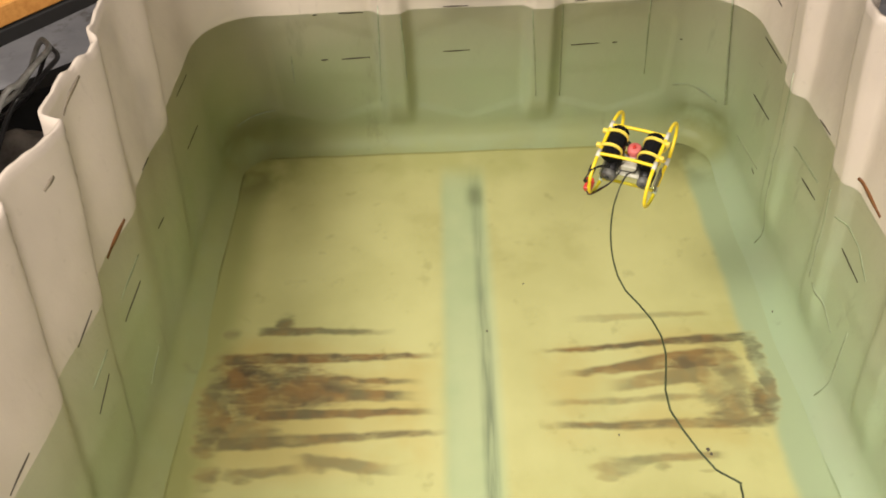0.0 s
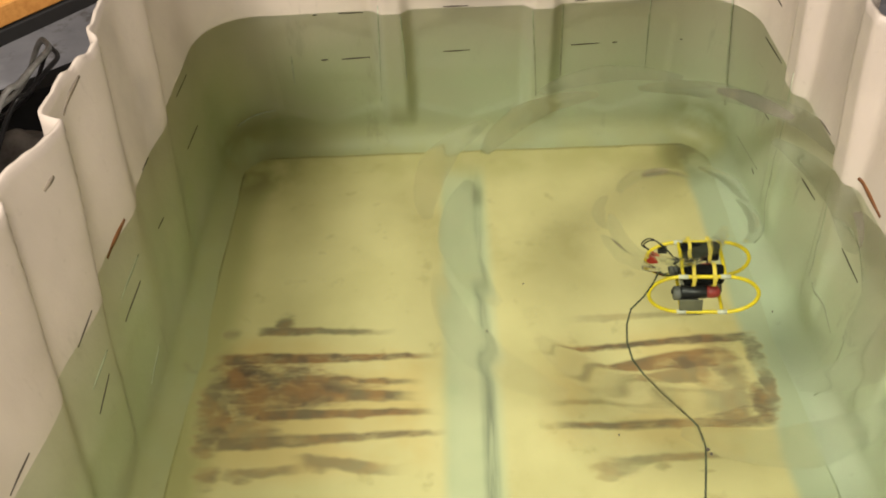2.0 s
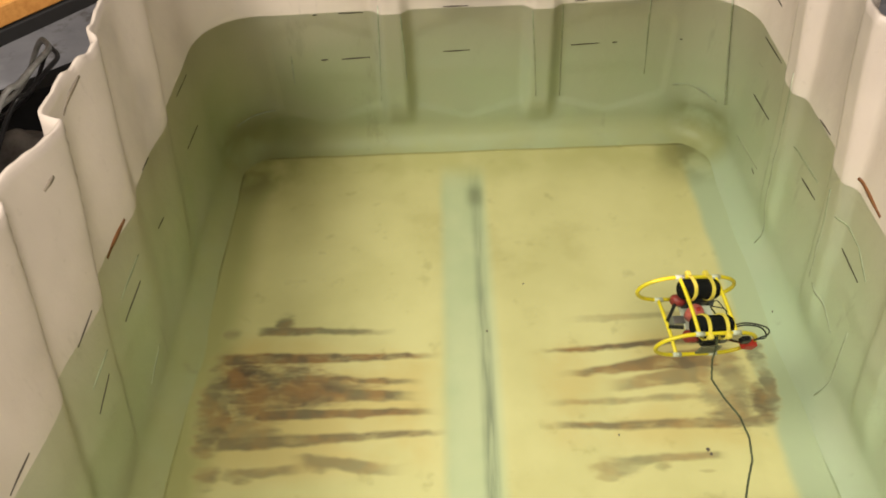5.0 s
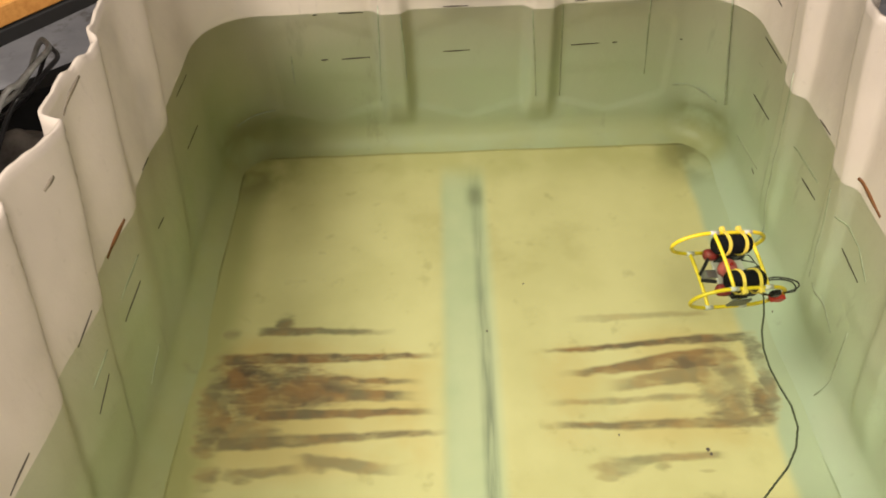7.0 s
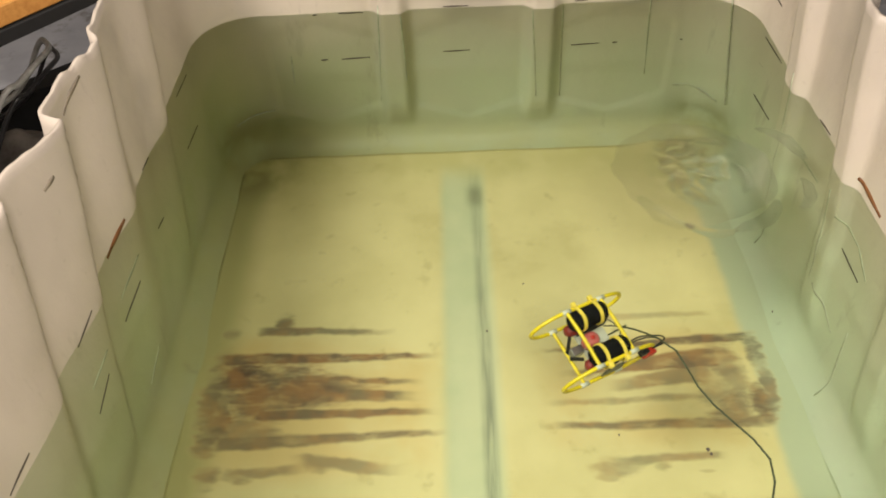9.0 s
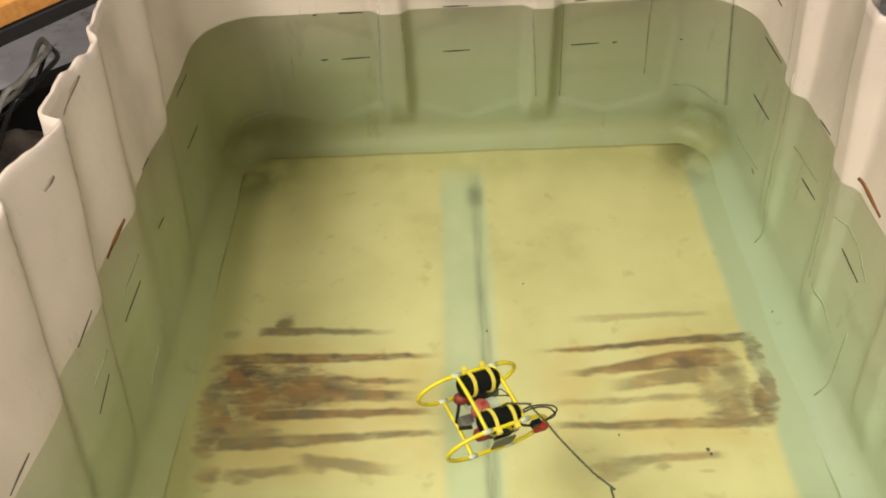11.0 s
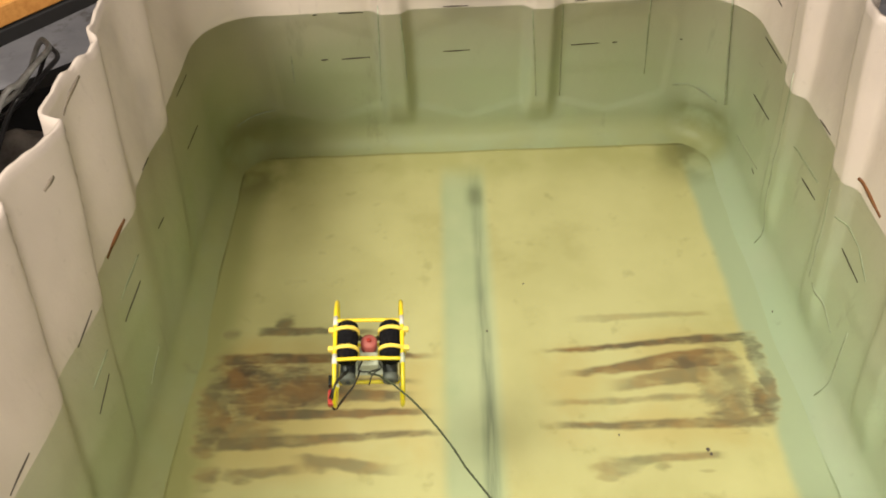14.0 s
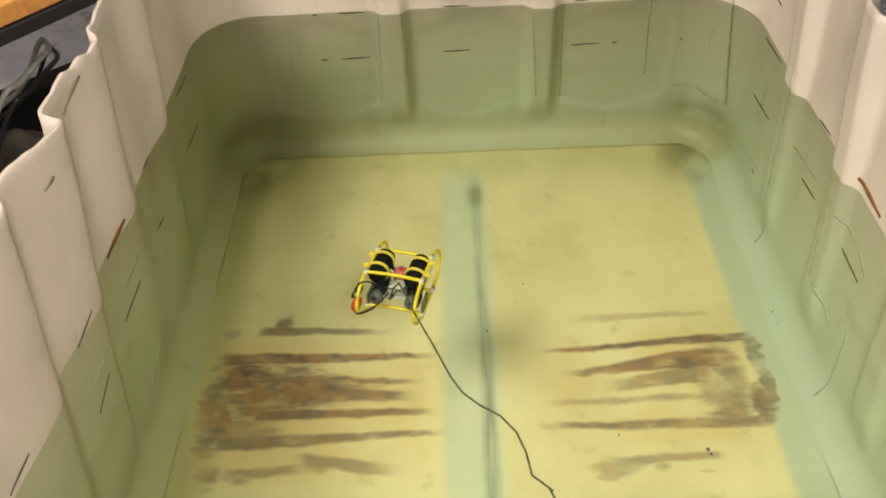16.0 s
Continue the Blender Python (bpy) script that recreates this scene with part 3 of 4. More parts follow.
def build_vehicle():
    v = thing("underwater_vehicle", "small homemade underwater vehicle of yellow tubes with black foam floats", "robot")
    R, W, S, H, G = 0.0025, 0.0386, 0.0255, 0.0285, 0.042
    for sx in (-1, 1):
        ring = [(sx * W, (S if y > 0 else -S) + (y - (S if y > 0 else -S)) * G, z * H) for y, z in arc(S, 0, 1, -90, 90, 16) + arc(-S, 0, 1, 90, 270, 16)]
        loop = part("side_loop", tube(bmesh.new(), ring, R, 10, True), YELLOW, v, "bent yellow plastic tube loop")
        for y in (-S, S):
            for z in (-H, H):
                part("joint", tube(bmesh.new(), [(sx * W, y - 0.006, z), (sx * W, y + 0.006, z)], R * 1.25), WHITE, loop, "clear white tube joint")
    for y in (-S, S):
        for z in (-H, H):
            mid = [(-W, y, z), (-W * 0.5, y, z + 0.0015), (0, y, z + 0.002), (W * 0.5, y, z + 0.0015), (W, y, z)]
            part("crossbar", tube(bmesh.new(), curve_points(mid, 4), R * 0.95), YELLOW, v)
    # foam floats tied under the upper rails
    for sx in (-1, 1):
        fx, fz, fr, fl = sx * 0.0250, 0.0225, 0.0125, 0.0245
        prof = [(-fl, fr * 0.86), (-fl + 0.0025, fr), (fl - 0.0025, fr), (fl, fr * 0.86)]
        bm = tube(bmesh.new(), [(fx, y, fz) for y, r in prof], [r for y, r in prof], 24)
        foam = part("foam_float", bm, FOAM, v, "black foam cylinder float")
        for ty in (-0.0125, 0.0125):
            band = []
            for k in range(28):
                g = math.tau * k / 28
                px, pz = fx + (fr + 0.0008) * math.cos(g), fz + (fr + 0.0008) * math.sin(g)
                if math.cos(g) * sx > 0.2:
                    px += sx * 0.0045 * (math.cos(g) * sx - 0.2)
                band.append((px, pz))
            bm = bmesh.new()
            rows = []
            for px, pz in band:
                ox, oz = px - fx, pz - fz
                L = math.hypot(ox, oz)
                q = ((L + 0.0014) / L)
                rows.append([bm.verts.new(c) for c in ((px, ty - 0.0022, pz), (fx + ox * q, ty - 0.0022, fz + oz * q),
                                                        (fx + ox * q, ty + 0.0022, fz + oz * q), (px, ty + 0.0022, pz))])
            for k in range(len(rows)):
                A, B = rows[k], rows[(k + 1) % len(rows)]
                for i in range(4):
                    bm.faces.new((A[i], A[(i + 1) % 4], B[(i + 1) % 4], B[i]))
            part("cable_tie", bm, TIE, foam, "yellow cable tie", False)
            part("tie_head", box(bmesh.new(), sx * 0.0432, ty, 0.0295, 0.0065, 0.0055, 0.0058, 0.0008), TIE, foam, "", False)
    # the electronics tray and thrusters
    part("tray", box(bmesh.new(), 0, -0.006, -0.012, 0.050, 0.036, 0.0025, 0.0006), WHITE, v, "white plastic electronics tray", False)
    part("circuit_box", box(bmesh.new(), 0.0, -0.012, 0.000, 0.022, 0.018, 0.012, 0.0015), WHITE, v, "white circuit box", False)
    part("servo", box(bmesh.new(), 0.0, 0.019, -0.015, 0.011, 0.016, 0.012, 0.001), GREY, v, "grey motor housing", False)
    for sx in (-1, 1):
        part("fin", box(bmesh.new(), 0, 0, 0, 0.0045, 0.0018, 0.026, 0.0005, Matrix.Translation((sx * 0.010, 0.026, -0.010)) @ pose(0, 0, 0, 12, sx * 28, sx * 10)), BLACK, v, "black propeller blade", False)
        bm = tube(bmesh.new(), [(sx * 0.025, y, -0.006) for y in (-0.027, -0.025, 0.004, 0.006)], [0.0075, 0.0088, 0.0088, 0.0075], 18)
        motor = part("thruster", bm, BLACK, v, "black motor")
        part("nose_cone", tube(bmesh.new(), [(sx * 0.025, y, -0.006) for y in (0.006, 0.010, 0.020, 0.023)], [0.0075, 0.0082, 0.0074, 0.004], 18), CAP_RED, motor, "dull red motor cap")
        tail = part("motor_can", tube(bmesh.new(), [(sx * 0.025, y, -0.008) for y in (-0.036, -0.0345, -0.028, -0.026)], [0.0070, 0.0092, 0.0096, 0.0090], 18), CAN, motor, "dull grey motor can")
        part("terminal", box(bmesh.new(), sx * 0.025, -0.0372, -0.006, 0.006, 0.002, 0.003, 0.0004), BLACK, tail, "black motor terminal", False)
        part("mount", box(bmesh.new(), sx * 0.025, -0.016, -0.0155, 0.017, 0.024, 0.006, 0.0008), BLACK, motor, "black motor mount", False)
    for sx in (-1, 1):
        part("motor_plate", box(bmesh.new(), sx * 0.0165, -0.006, -0.004, 0.0015, 0.030, 0.020, 0.0004), BLACK, v, "black motor plate", False)
    bm = tube(bmesh.new(), [(0, 0.006, z) for z in (-0.004, 0.002, 0.014, 0.016)], [0.008, 0.0098, 0.0098, 0.007], 20)
    up = part("lift_motor", bm, PINK, v, "pinkish red round motor")
    part("shaft", tube(bmesh.new(), [(0, 0.006, 0.0155), (0, 0.006, 0.0185)], 0.0025, 12), RED, up)
    for sx in (-1, 1):
        part("blade", box(bmesh.new(), sx * 0.0098, 0.010, 0.018, 0.0055, 0.0016, 0.011, 0.0004, pose(0, 0, 0, 0, sx * 12, 0)), BLACK, up, "black blade", False)
    for sx in (-1, 1):
        part("side_plate", box(bmesh.new(), sx * 0.0385, -0.014, -0.021, 0.0025, 0.029, 0.024, 0.0005), OLIVE, v, "olive grey flat plate", False)
    # connector and loose wires at one rear corner
    part("connector", box(bmesh.new(), -0.0415, -0.0590, 0.008, 0.010, 0.018, 0.012, 0.0015, pose(0, 0, 0, 8, 0, 0)), RED, v, "red wire connector", False)
    part("plug", box(bmesh.new(), -0.0420, -0.0455, 0.014, 0.007, 0.012, 0.009, 0.0008), BLACK, v, "black plug", False)
    for k, mat_ in enumerate((WIRE_BLACK, WIRE_BLACK, WIRE_BLACK, WIRE_RED, WIRE_BLACK)):
        o = 0.003 * k
        pts = [(-0.0415, -0.060, 0.012), (-0.043 + o, -0.070 - o, 0.022 + o), (-0.036, -0.058 - o, 0.034 + o), (-0.028 + o, -0.042, 0.026), (-0.024, -0.026, 0.004 + o)]
        if k > 1:
            pts = [(-0.043, -0.066, -0.001), (-0.038, -0.066 - o * 0.3, -0.008), (-0.028, -0.050, -0.012 - o * 0.4), (-0.018, -0.038, -0.012), (-0.010, -0.020, -0.006)]
        part("wire", tube(bmesh.new(), curve_points(pts, 6), 0.0010, 6), mat_, v)
    for pts in ([(0.012, -0.018, 0.004), (0.014, -0.028, 0.012), (0.004, -0.036, 0.010), (0.0, -0.046, 0.004)],
                [(-0.008, -0.016, 0.006), (-0.012, -0.030, 0.010), (0.0, -0.034, 0.014), (0.012, -0.024, 0.002)]):
        part("wire", tube(bmesh.new(), curve_points(pts, 6), 0.0008, 6), WIRE_BLACK, v)
    return v


vehicle = build_vehicle()


# ---- the tether ----
VEHICLE_ROWS = [
    (0.0, pose(0.204, 0.119, 0.492, 16.0, -3.9, -29.4)),
    (0.15, pose(0.204, 0.119, 0.492, 16.0, -3.9, -29.4)),
    (0.5, pose(0.220, 0.121, 0.438, -2.3, -13.4, -49.0)),
    (1.0, pose(0.237, 0.078, 0.438, 7.9, -9.2, -68.7)),
    (1.5, pose(0.258, 0.029, 0.427, 3.0, 0.4, -80.9)),
    (2.0, pose(0.276, -0.028, 0.408, 6.2, -10.5, -99.1)),
    (2.5, pose(0.271, -0.067, 0.412, 23.3, -4.3, -108.4)),
    (3.0, pose(0.267, -0.063, 0.371, 23.0, -1.8, -123.9)),
    (3.5, pose(0.243, -0.100, 0.397, 15.3, -1.5, -162.4)),
    (4.0, pose(0.239, -0.108, 0.408, 12.4, -4.1, -225.0)),
    (6.5, pose(0.292, -0.069, 0.438, 15.9, -18.5, -277.4)),
    (7.0, pose(0.302, -0.045, 0.438, 15.0, -18.9, -260.7)),
    (7.5, pose(0.289, -0.029, 0.438, 8.8, -15.4, -247.1)),
    (8.0, pose(0.236, -0.056, 0.438, -6.9, -20.8, -238.6)),
    (8.5, pose(0.179, -0.093, 0.429, 0.5, -22.6, -239.6)),
    (9.0, pose(0.121, -0.126, 0.404, 5.1, -16.9, -242.7)),
    (11.5, pose(-0.040, -0.235, 0.391, 16.1, -8.1, -245.2)),
    (12.0, pose(-0.063, -0.253, 0.437, 19.8, -16.1, -269.0)),
    (12.5, pose(-0.094, -0.236, 0.438, 22.5, -13.8, -288.4)),
    (13.0, pose(-0.121, -0.203, 0.438, 23.4, -18.4, -309.7)),
    (13.5, pose(-0.144, -0.181, 0.438, 6.1, -3.8, -334.7)),
    (14.0, pose(-0.151, -0.157, 0.438, 7.1, 5.0, -357.2)),
    (14.5, pose(-0.156, -0.087, 0.411, 17.4, 6.9, -358.8)),
    (15.0, pose(-0.132, -0.053, 0.401, 5.2, 6.3, -373.8)),
    (15.5, pose(-0.123, -0.004, 0.383, -9.2, 2.2, -378.7)),
    (16.0, pose(-0.122, -0.003, 0.391, -9.3, 0.4, -374.7))]
LINES = {}


def tether_line(t, *plan):
    LINES[t] = plan


tether_line(0, (0.171, 0.061), (0.157, -0.013), (0.160, -0.077), (0.185, -0.128), (0.193, -0.179), (0.179, -0.247), (0.194, -0.296), (0.213, -0.332), (0.233, -0.362))
tether_line(0.5, (0.187, 0.095), (0.159, 0.029), (0.149, -0.028), (0.156, -0.096), (0.182, -0.141), (0.192, -0.187), (0.183, -0.247), (0.201, -0.300), (0.240, -0.360))
tether_line(1, (0.192, 0.060), (0.172, 0.017), (0.153, -0.023), (0.145, -0.090), (0.177, -0.148), (0.204, -0.216), (0.187, -0.294), (0.207, -0.321), (0.239, -0.360))
tether_line(1.5, (0.162, -0.054), (0.150, -0.091), (0.150, -0.135), (0.161, -0.181), (0.188, -0.225), (0.200, -0.255), (0.195, -0.303), (0.187, -0.327), (0.205, -0.341), (0.225, -0.361))
tether_line(2, (0.209, -0.056), (0.192, -0.088), (0.164, -0.114), (0.152, -0.161), (0.155, -0.197), (0.178, -0.240), (0.208, -0.289), (0.196, -0.353))
tether_line(2.5, (0.194, -0.115), (0.171, -0.145), (0.157, -0.181), (0.160, -0.218), (0.184, -0.269), (0.210, -0.307), (0.207, -0.359))
tether_line(3, (0.180, -0.115), (0.160, -0.161), (0.157, -0.205), (0.185, -0.275), (0.218, -0.307), (0.213, -0.359))
tether_line(3.5, (0.176, -0.153), (0.170, -0.186), (0.172, -0.224), (0.194, -0.265), (0.212, -0.290), (0.215, -0.323), (0.205, -0.349), (0.220, -0.361))
tether_line(4, (0.213, -0.195), (0.203, -0.220), (0.223, -0.265), (0.230, -0.312), (0.216, -0.354))
tether_line(6.5, (0.320, -0.151), (0.301, -0.183), (0.293, -0.206), (0.291, -0.244), (0.305, -0.273), (0.298, -0.313), (0.273, -0.359))
tether_line(7, (0.321, -0.125), (0.306, -0.167), (0.303, -0.214), (0.310, -0.252), (0.309, -0.287), (0.289, -0.325), (0.251, -0.362))
tether_line(7.5, (0.317, -0.098), (0.309, -0.120), (0.306, -0.159), (0.310, -0.199), (0.317, -0.237), (0.313, -0.266), (0.293, -0.306), (0.258, -0.343), (0.247, -0.362))
tether_line(8, (0.300, -0.097), (0.295, -0.128), (0.299, -0.183), (0.316, -0.237), (0.316, -0.263), (0.297, -0.293), (0.263, -0.325), (0.245, -0.360))
tether_line(8.5, (0.254, -0.131), (0.255, -0.157), (0.265, -0.201), (0.288, -0.254), (0.297, -0.276), (0.292, -0.308), (0.260, -0.355))
tether_line(9, (0.188, -0.162), (0.208, -0.187), (0.214, -0.219), (0.228, -0.252), (0.254, -0.288), (0.270, -0.315), (0.268, -0.343), (0.260, -0.363))
tether_line(11.5, (-0.016, -0.253), (0.008, -0.249), (0.027, -0.273), (0.040, -0.294), (0.053, -0.312), (0.087, -0.354))
tether_line(12, (-0.008, -0.260), (0.015, -0.280), (0.029, -0.314), (0.037, -0.328), (0.059, -0.353))
tether_line(12.5, (-0.033, -0.257), (-0.009, -0.279), (0.007, -0.306), (0.019, -0.332), (0.037, -0.356))
tether_line(13, (-0.094, -0.229), (-0.065, -0.242), (-0.042, -0.260), (-0.025, -0.292), (-0.009, -0.322), (0.004, -0.340), (0.017, -0.355))
tether_line(13.5, (-0.115, -0.217), (-0.072, -0.248), (-0.040, -0.287), (-0.014, -0.324), (0.003, -0.352))
tether_line(14, (-0.129, -0.205), (-0.093, -0.240), (-0.059, -0.287), (-0.039, -0.323), (-0.019, -0.351))
tether_line(14.5, (-0.145, -0.157), (-0.124, -0.182), (-0.098, -0.218), (-0.076, -0.256), (-0.055, -0.298), (-0.027, -0.331), (0.009, -0.355))
tether_line(15, (-0.133, -0.114), (-0.119, -0.149), (-0.101, -0.183), (-0.086, -0.205), (-0.071, -0.241), (-0.049, -0.287), (-0.013, -0.313), (0.021, -0.353))
tether_line(15.5, (-0.123, -0.069), (-0.106, -0.111), (-0.092, -0.151), (-0.080, -0.184), (-0.061, -0.224), (-0.039, -0.258), (-0.001, -0.285), (0.016, -0.316), (0.020, -0.353))
tether_line(16, (-0.118, -0.060), (-0.096, -0.112), (-0.072, -0.164), (-0.053, -0.208), (-0.032, -0.239), (-0.002, -0.258), (0.017, -0.287), (0.026, -0.323), (0.030, -0.343), (0.048, -0.356))

SEG, COUNT = 0.026, 58


def build_tether():
    root = thing("tether", "thin dark twisted wire tether floating on the water", "cable")
    bm = bmesh.new()
    for k in range(3):
        pts = []
        for i in range(6):
            g = k * math.tau / 3 + math.tau * i / 5
            pts.append((0.0007 * math.cos(g), -0.0005 + (SEG + 0.001) * i / 5, 0.0008 * math.sin(g)))
        tube(bm, pts, 0.0006, 6)
    me = mesh_of(bm, "strand_piece", CABLE)
    pieces = []
    for k in range(COUNT):
        ob = new("strand_piece", me)
        ob.parent = root
        pieces.append(ob)
    return pieces


strand_pieces = build_tether()


def even(points, n=14):
    """n points spread evenly along a line."""
    pts = [Vector(p) for p in points]
    run = [0.0]
    for a, b in zip(pts, pts[1:]):
        run.append(run[-1] + (b - a).length)
    out, j = [], 0
    for i in range(n):
        d = run[-1] * i / (n - 1)
        while j < len(run) - 2 and run[j + 1] < d:
            j += 1
        out.append(pts[j].lerp(pts[j + 1], (d - run[j]) / max(1e-6, run[j + 1] - run[j])))
    return out


def full_line(t):
    body = dict(VEHICLE_ROWS)[t]
    start = body @ Vector((0.0, -0.026, -0.004))
    second = body @ Vector((0.0, -0.046, 0.004))
    line = [start] + ([second] if len(LINES[t]) > 6 else []) + [Vector((x, y, 0.452 + 0.004 * noise.noise(Vector((x * 6, y * 6, t * 0.3))))) for x, y in LINES[t]]
    return even(curve_points(line, 8), 18)


def tether_poses(t):
    """Poses of all pieces at t: from the vehicle along the water, over the near rim and down to the floor."""
    times = sorted(LINES)
    lo, hi = max(k for k in times if k <= t), min(k for k in times if k >= t)
    f = 0.0 if hi == lo else smooth((t - lo) / (hi - lo))
    line = [p.lerp(q, f) for p, q in zip(full_line(lo), full_line(hi))]
    line += [Vector((0.5 * line[-1].x + 0.06, -0.50, 0.46)), Vector((0.11, -0.565, 0.62)), Vector((0.11, -0.61, 0.712)),
             Vector((0.11, -0.66, 0.62)), Vector((0.11, -0.70, 0.30)), Vector((0.11, -0.80, 0.02)), Vector((0.11, -1.9, 0.012))]
    pts = curve_points(line, 10)
    run = [0.0]
    for a, b in zip(pts, pts[1:]):
        run.append(run[-1] + (b - a).length)
    out, j = [], 0

    def at(s):
        nonlocal j
        while j < len(run) - 2 and run[j + 1] < s:
            j += 1
        while j > 0 and run[j] > s:
            j -= 1
        f = (s - run[j]) / max(1e-6, run[j + 1] - run[j])
        return pts[j].lerp(pts[j + 1], f)
    for k in range(COUNT):
        a, b = at(k * SEG), at((k + 1) * SEG)
        out.append(Matrix.Translation(a) @ (b - a).to_track_quat("Y", "Z").to_matrix().to_4x4())
    return out


# ---- ripples: short crests of water that come from the near end, run about the vehicle and run out at the near end ----


def ripple_material():
    m = Mat("moving_water", 0.0)
    m.t.nodes.remove(m.b)
    water = m.t.nodes.new("ShaderNodeBsdfGlass")
    water.inputs["IOR"].default_value, water.inputs["Roughness"].default_value = 1.33, 0.0
    clear = m.t.nodes.new("ShaderNodeBsdfTransparent")
    mx = m.t.nodes.new("ShaderNodeMixShader")
    mx.inputs[0].default_value = 0.82
    m.put(mx.inputs[1], clear.outputs[0])
    m.put(mx.inputs[2], water.outputs[0])
    m.put(m.out.inputs[0], mx.outputs[0])
    return m.m


RIPPLE = ripple_material()


def lens_mesh(name, rows, closed=False):
    """A body of water between a curved top, given as rows of points, and its flat underside; the two meet at the rim."""
    n, k = len(rows), len(rows[0])
    flat = [p for row in rows for p in row]
    verts = flat + [(p[0], p[1], 0.0) for p in flat]
    faces = []
    for i in range(n if closed else n - 1):
        for j in range(k - 1):
            a, b, c, d = i * k + j, i * k + j + 1, (i + 1) % n * k + j + 1, (i + 1) % n * k + j
            p, q, r = (Vector(flat[v]) for v in (a, b, d))
            face = (a, b, c, d) if (q - p).cross(r - p).z > 0 else (d, c, b, a)
            faces += [face, tuple(v + n * k for v in reversed(face))]
    me = bpy.data.meshes.new(name)
    me.from_pydata(verts, [], faces)
    me.polygons.foreach_set("use_smooth", [True] * len(faces))
    me.materials.append(RIPPLE)
    return me


def crest_mesh(radius, span, width, height, seed):
    """A bent crest of water, curved about a centre behind it."""
    n, k = 26, 10
    rows = []
    for i in range(n + 1):
        t = i / n
        g = radians((t - 0.5) * span)
        env = math.sin(math.pi * t) ** 0.8 * (0.75 + 0.5 * abs(noise.noise(Vector((seed, t * 3, 0)))))
        rr = radius + 0.006 * noise.noise(Vector((seed + 3, t * 2.5, 1)))
        row = []
        for j in range(k + 1):
            f = -1 + 2 * j / k
            h = height * env * (0.5 + 0.5 * math.cos(math.pi * f))
            r = rr + f * width * (0.25 + 0.75 * env) / 2
            row.append((r * math.cos(g) - radius, r * math.sin(g), 0.00002 + h))
        rows.append(row)
    return lens_mesh("ripple", rows)


def churn_mesh(radius, height, fine, ringed, seed):
    """A patch of broken water thrown up by the thrusters: rings crossed by small wavelets, dying away to its edge."""
    rows = []
    for i in range(96):
        g = math.tau * i / 96
        row = []
        for j in range(34):
            f = 0.02 + 0.98 * j / 33
            r = radius * f * (1 + 0.12 * noise.noise(Vector((math.cos(g) * 2, math.sin(g) * 2, seed))) * f)
            x, y = r * math.cos(g), r * math.sin(g)
            w = 0.5 + 0.5 * math.sin(r * math.tau / 0.034 + 2 * noise.noise(Vector((x * 14, y * 14, seed))))
            q = noise.noise(Vector((x * fine, y * fine, seed))) + 0.5 * noise.noise(Vector((x * fine * 2.1, y * fine * 2.1, seed + 3)))
            h = height * smooth((1 - f) * 1.3) ** 1.5 * (ringed * w + (1 - ringed) * max(0.0, 0.5 + q))
            row.append((x, y, 0.00002 + h))
        rows.append(row)
    return lens_mesh("broken_water", rows, True)


def build_ripples():
    kinds = [crest_mesh(0.05, 80, 0.020, 0.0010, 1.0), crest_mesh(0.09, 60, 0.026, 0.0011, 4.0), crest_mesh(0.20, 70, 0.055, 0.0014, 9.0)]
    out = []
    for k in range(22):
        ob = new("ripple", kinds[2 if k >= 10 else k % 2])
        tagged(ob, "low clear crest of moving water", "ripple", "ripples on the water")
        out.append(ob)
    return out


def build_churn(radius, height, fine, ringed, seed):
    ob = new("broken_water", churn_mesh(radius, height, fine, ringed, seed))
    return tagged(ob, "patch of broken clear water thrown up by the thrusters", "ripple", "broken water over the thrusters")


churn_at_start = build_churn(0.11, 0.0110, 62, 0.25, 2.0)
churn_later = build_churn(0.11, 0.0022, 45, 0.1, 6.0)
CHURN_Z, SPLASH_Z = WATER_Z + 0.0008, WATER_Z + 0.006
# each patch comes from the near end, stays over the stirred water and runs back to the near end
CHURN_START_ROWS = [(0.0, pose(0.18, -0.485, SPLASH_Z)), (0.03, pose(0.18, -0.485, SPLASH_Z)), (0.22, pose(0.215, 0.125, SPLASH_Z, 0, 0, 20)), (0.5, pose(0.225, 0.135, SPLASH_Z, 0, 0, 30)),
                    (1.0, pose(0.225, 0.115, SPLASH_Z, 0, 0, 75)), (1.5, pose(0.235, 0.085, SPLASH_Z, 0, 0, 110)), (1.6, pose(0.240, 0.08, SPLASH_Z, 0, 0, 115)),
                    (1.95, pose(0.34, -0.485, SPLASH_Z, 0, 0, 140)), (16.0, pose(0.34, -0.485, SPLASH_Z, 0, 0, 140))]
CHURN_LATER_ROWS = [(0.0, pose(0.28, -0.485, CHURN_Z)), (7.3, pose(0.28, -0.485, CHURN_Z)), (7.75, pose(0.34, 0.08, CHURN_Z, 0, 0, 20)), (8.0, pose(0.335, 0.12, CHURN_Z, 0, 0, 30)),
                    (8.5, pose(0.32, 0.14, CHURN_Z, 0, 0, 60)), (9.0, pose(0.29, 0.12, CHURN_Z, 0, 0, 90)), (9.8, pose(0.20, 0.0, CHURN_Z, 0, 0, 120)),
                    (11.0, pose(0.16, -0.485, CHURN_Z, 0, 0, 150)), (16.0, pose(0.16, -0.485, CHURN_Z, 0, 0, 150))]
ripples = build_ripples()


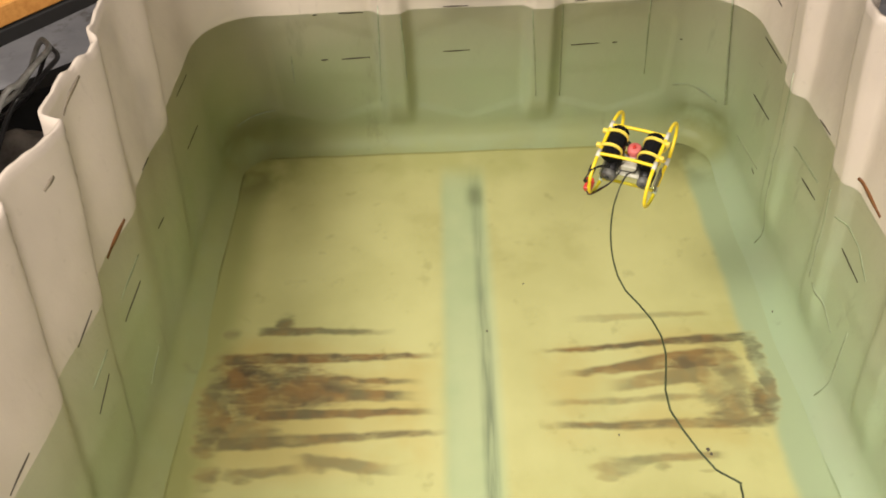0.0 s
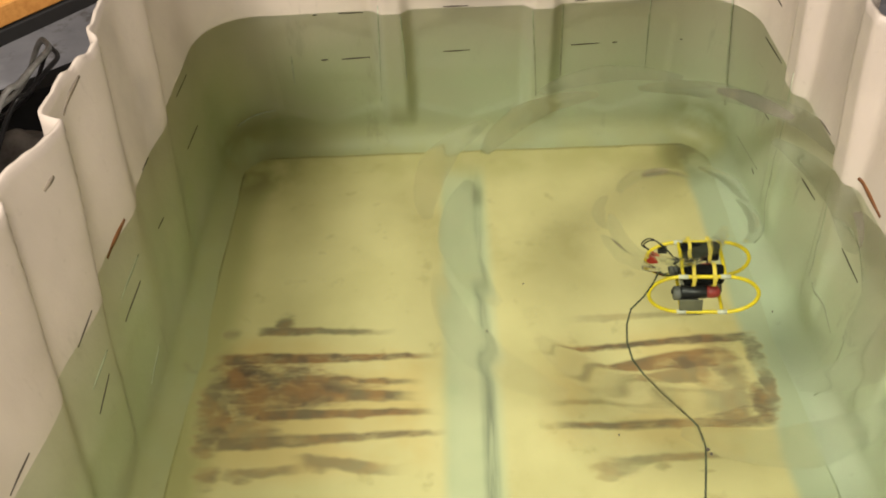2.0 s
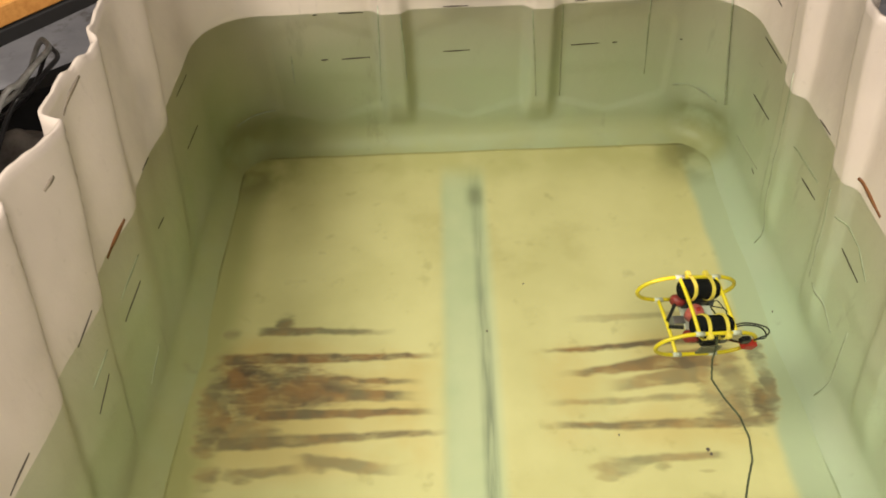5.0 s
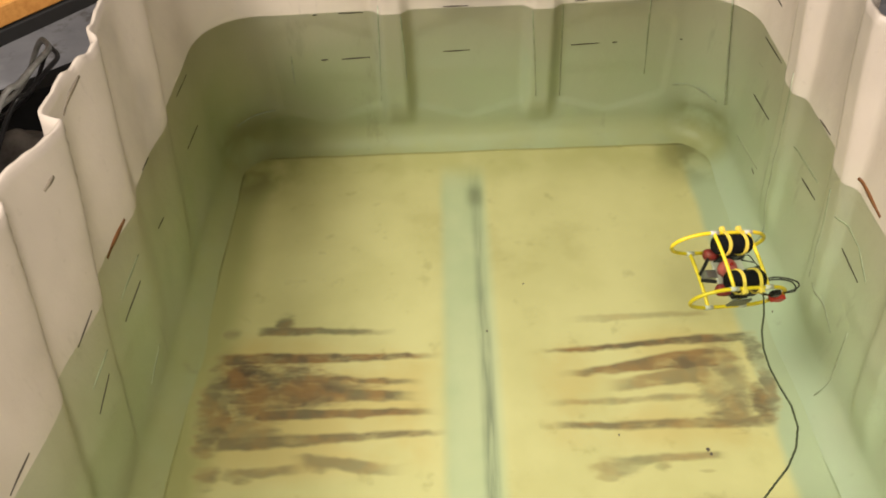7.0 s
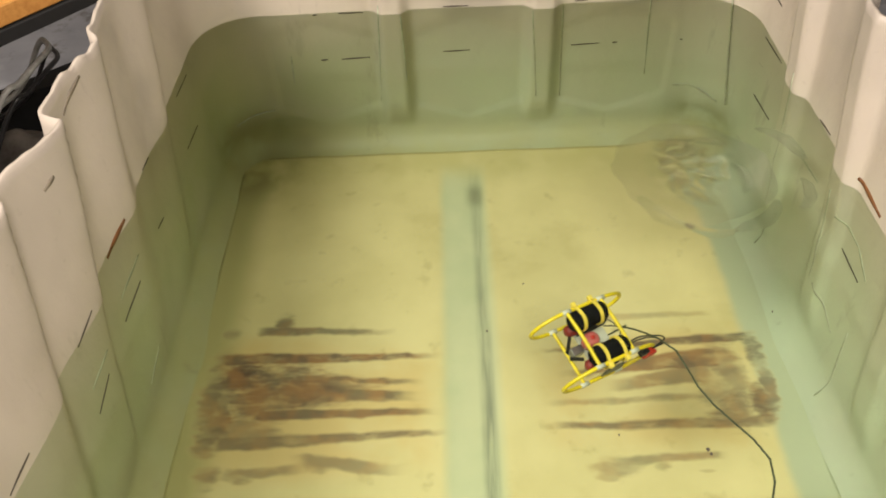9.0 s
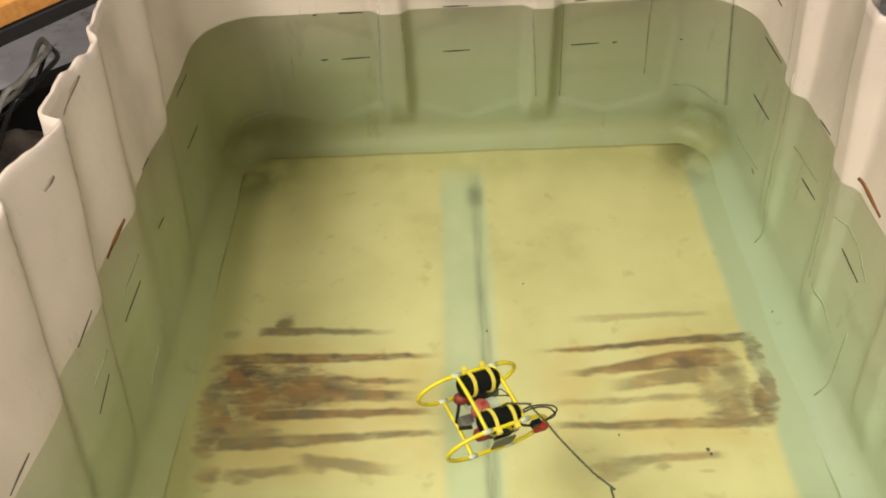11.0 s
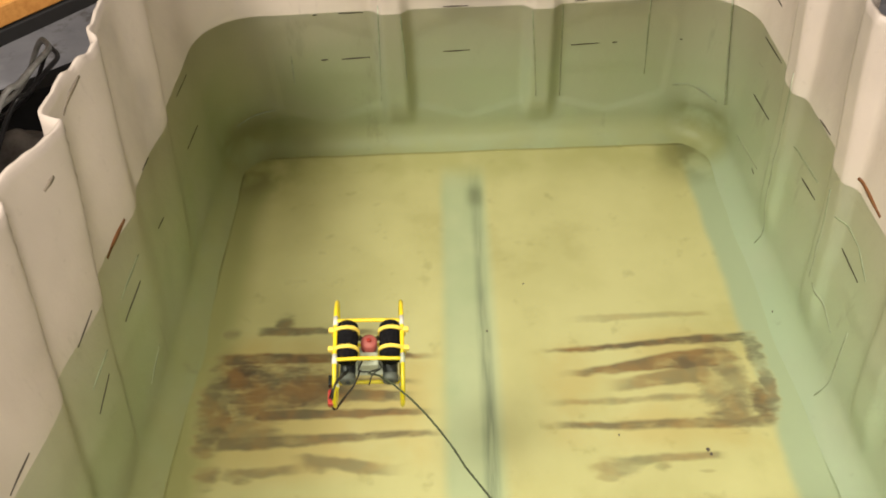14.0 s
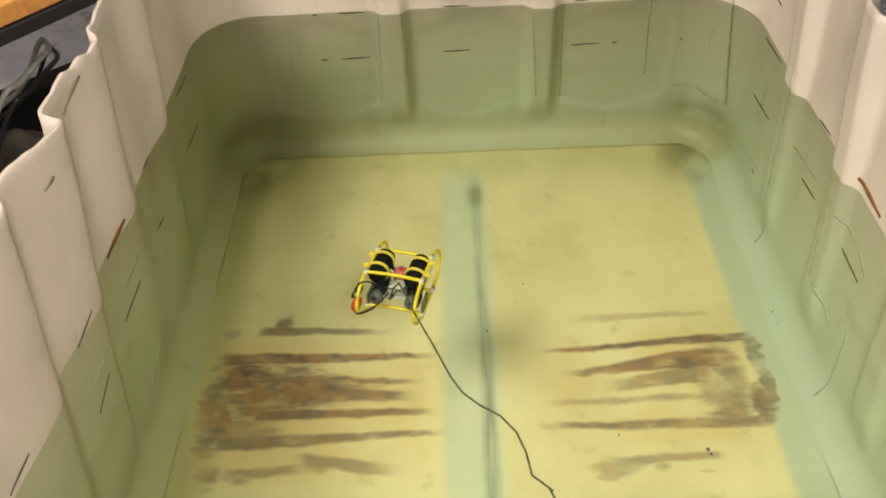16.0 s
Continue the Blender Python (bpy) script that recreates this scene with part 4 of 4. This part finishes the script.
def ripple_rows(k):
    rng = random.Random(100 + k)
    wide = k >= 10
    g = math.tau * ((k * 0.618) % 1.0 if not wide else (k - 10) / 12.0 + 0.02)
    u = Vector((math.cos(g), math.sin(g), 0))

    def inside(p):
        return Vector((max(-0.47, min(0.47, p.x)), max(-0.55, min(0.565, p.y)), WATER_Z))
    home = Vector((-0.36 + 0.72 * ((k * 0.382) % 1.0), -0.50, WATER_Z))
    rows = [(0.0, home), (0.05, home)]
    for i in range(8):
        t = 0.4 + 0.3 * i
        c = Vector((0.21, 0.14, WATER_Z)).lerp(Vector((0.265, 0.00, WATER_Z)), i / 7)
        if wide:
            r = 0.09 + (0.045 if k % 2 else 0.0) + 0.13 * (t - 0.4)
        else:
            r = 0.015 + 0.085 * rng.random() + 0.05 * i / 7
        rows.append((t, inside(c + u * r + Vector((rng.uniform(-1, 1), rng.uniform(-1, 1), 0)) * (0.008 if wide else 0.014))))
    rows += [(3.35, home), (7.7, home)]
    for i in range(0 if wide else 6):
        t = 8.1 + 0.35 * i
        c = Vector((0.34, 0.17, WATER_Z)).lerp(Vector((0.28, 0.02, WATER_Z)), i / 5)
        r = 0.02 + 0.13 * rng.random()
        rows.append((t, inside(c + u * r + Vector((rng.uniform(-1, 1), rng.uniform(-1, 1), 0)) * 0.015)))
    rows += [(10.6, home), (16.0, home)]
    turn = math.degrees(g)
    return [(t, pose(p.x, p.y, p.z, 0, 0, turn)) for t, p in rows]


# ---- specks that lie on the water ----


def specks():
    for x, y, size in SPECKS:
        bm = bmesh.new()
        ring = [bm.verts.new((size * (0.7 + 0.5 * noise.noise(Vector((x * 50, i, y * 50)))) * math.cos(i * math.tau / 7), size * 0.7 * math.sin(i * math.tau / 7), 0)) for i in range(7)]
        f = bm.faces.new(ring)
        e = bmesh.ops.extrude_face_region(bm, geom=[f])
        bmesh.ops.translate(bm, vec=(0, 0, 0.0012), verts=[q for q in e["geom"] if isinstance(q, bmesh.types.BMVert)])
        ob = new("debris_flake", mesh_of(bm, "debris_flake", INK, False))
        ob.location = (x, y, WATER_Z + 0.0005)
        tagged(ob, "tiny dark flake of debris floating on the water", "debris", "flakes on the water")


SPECKS = [(-0.011, -0.152, 0.0018), (0.206, -0.314, 0.0028), (0.208, -0.319, 0.0022), (0.119, -0.294, 0.0014), (0.037, -0.080, 0.0014), (0.324, -0.137, 0.0014)]
specks()


def motions():
    walk(churn_at_start, CHURN_START_ROWS)
    walk(churn_later, CHURN_LATER_ROWS)
    for k, ob in enumerate(ripples):
        walk(ob, ripple_rows(k))
    walk(vehicle, VEHICLE_ROWS)
    table = [(k / 4, tether_poses(k / 4)) for k in range(65)]
    for k, ob in enumerate(strand_pieces):
        walk(ob, [(t, poses[k]) for t, poses in table])

motions()
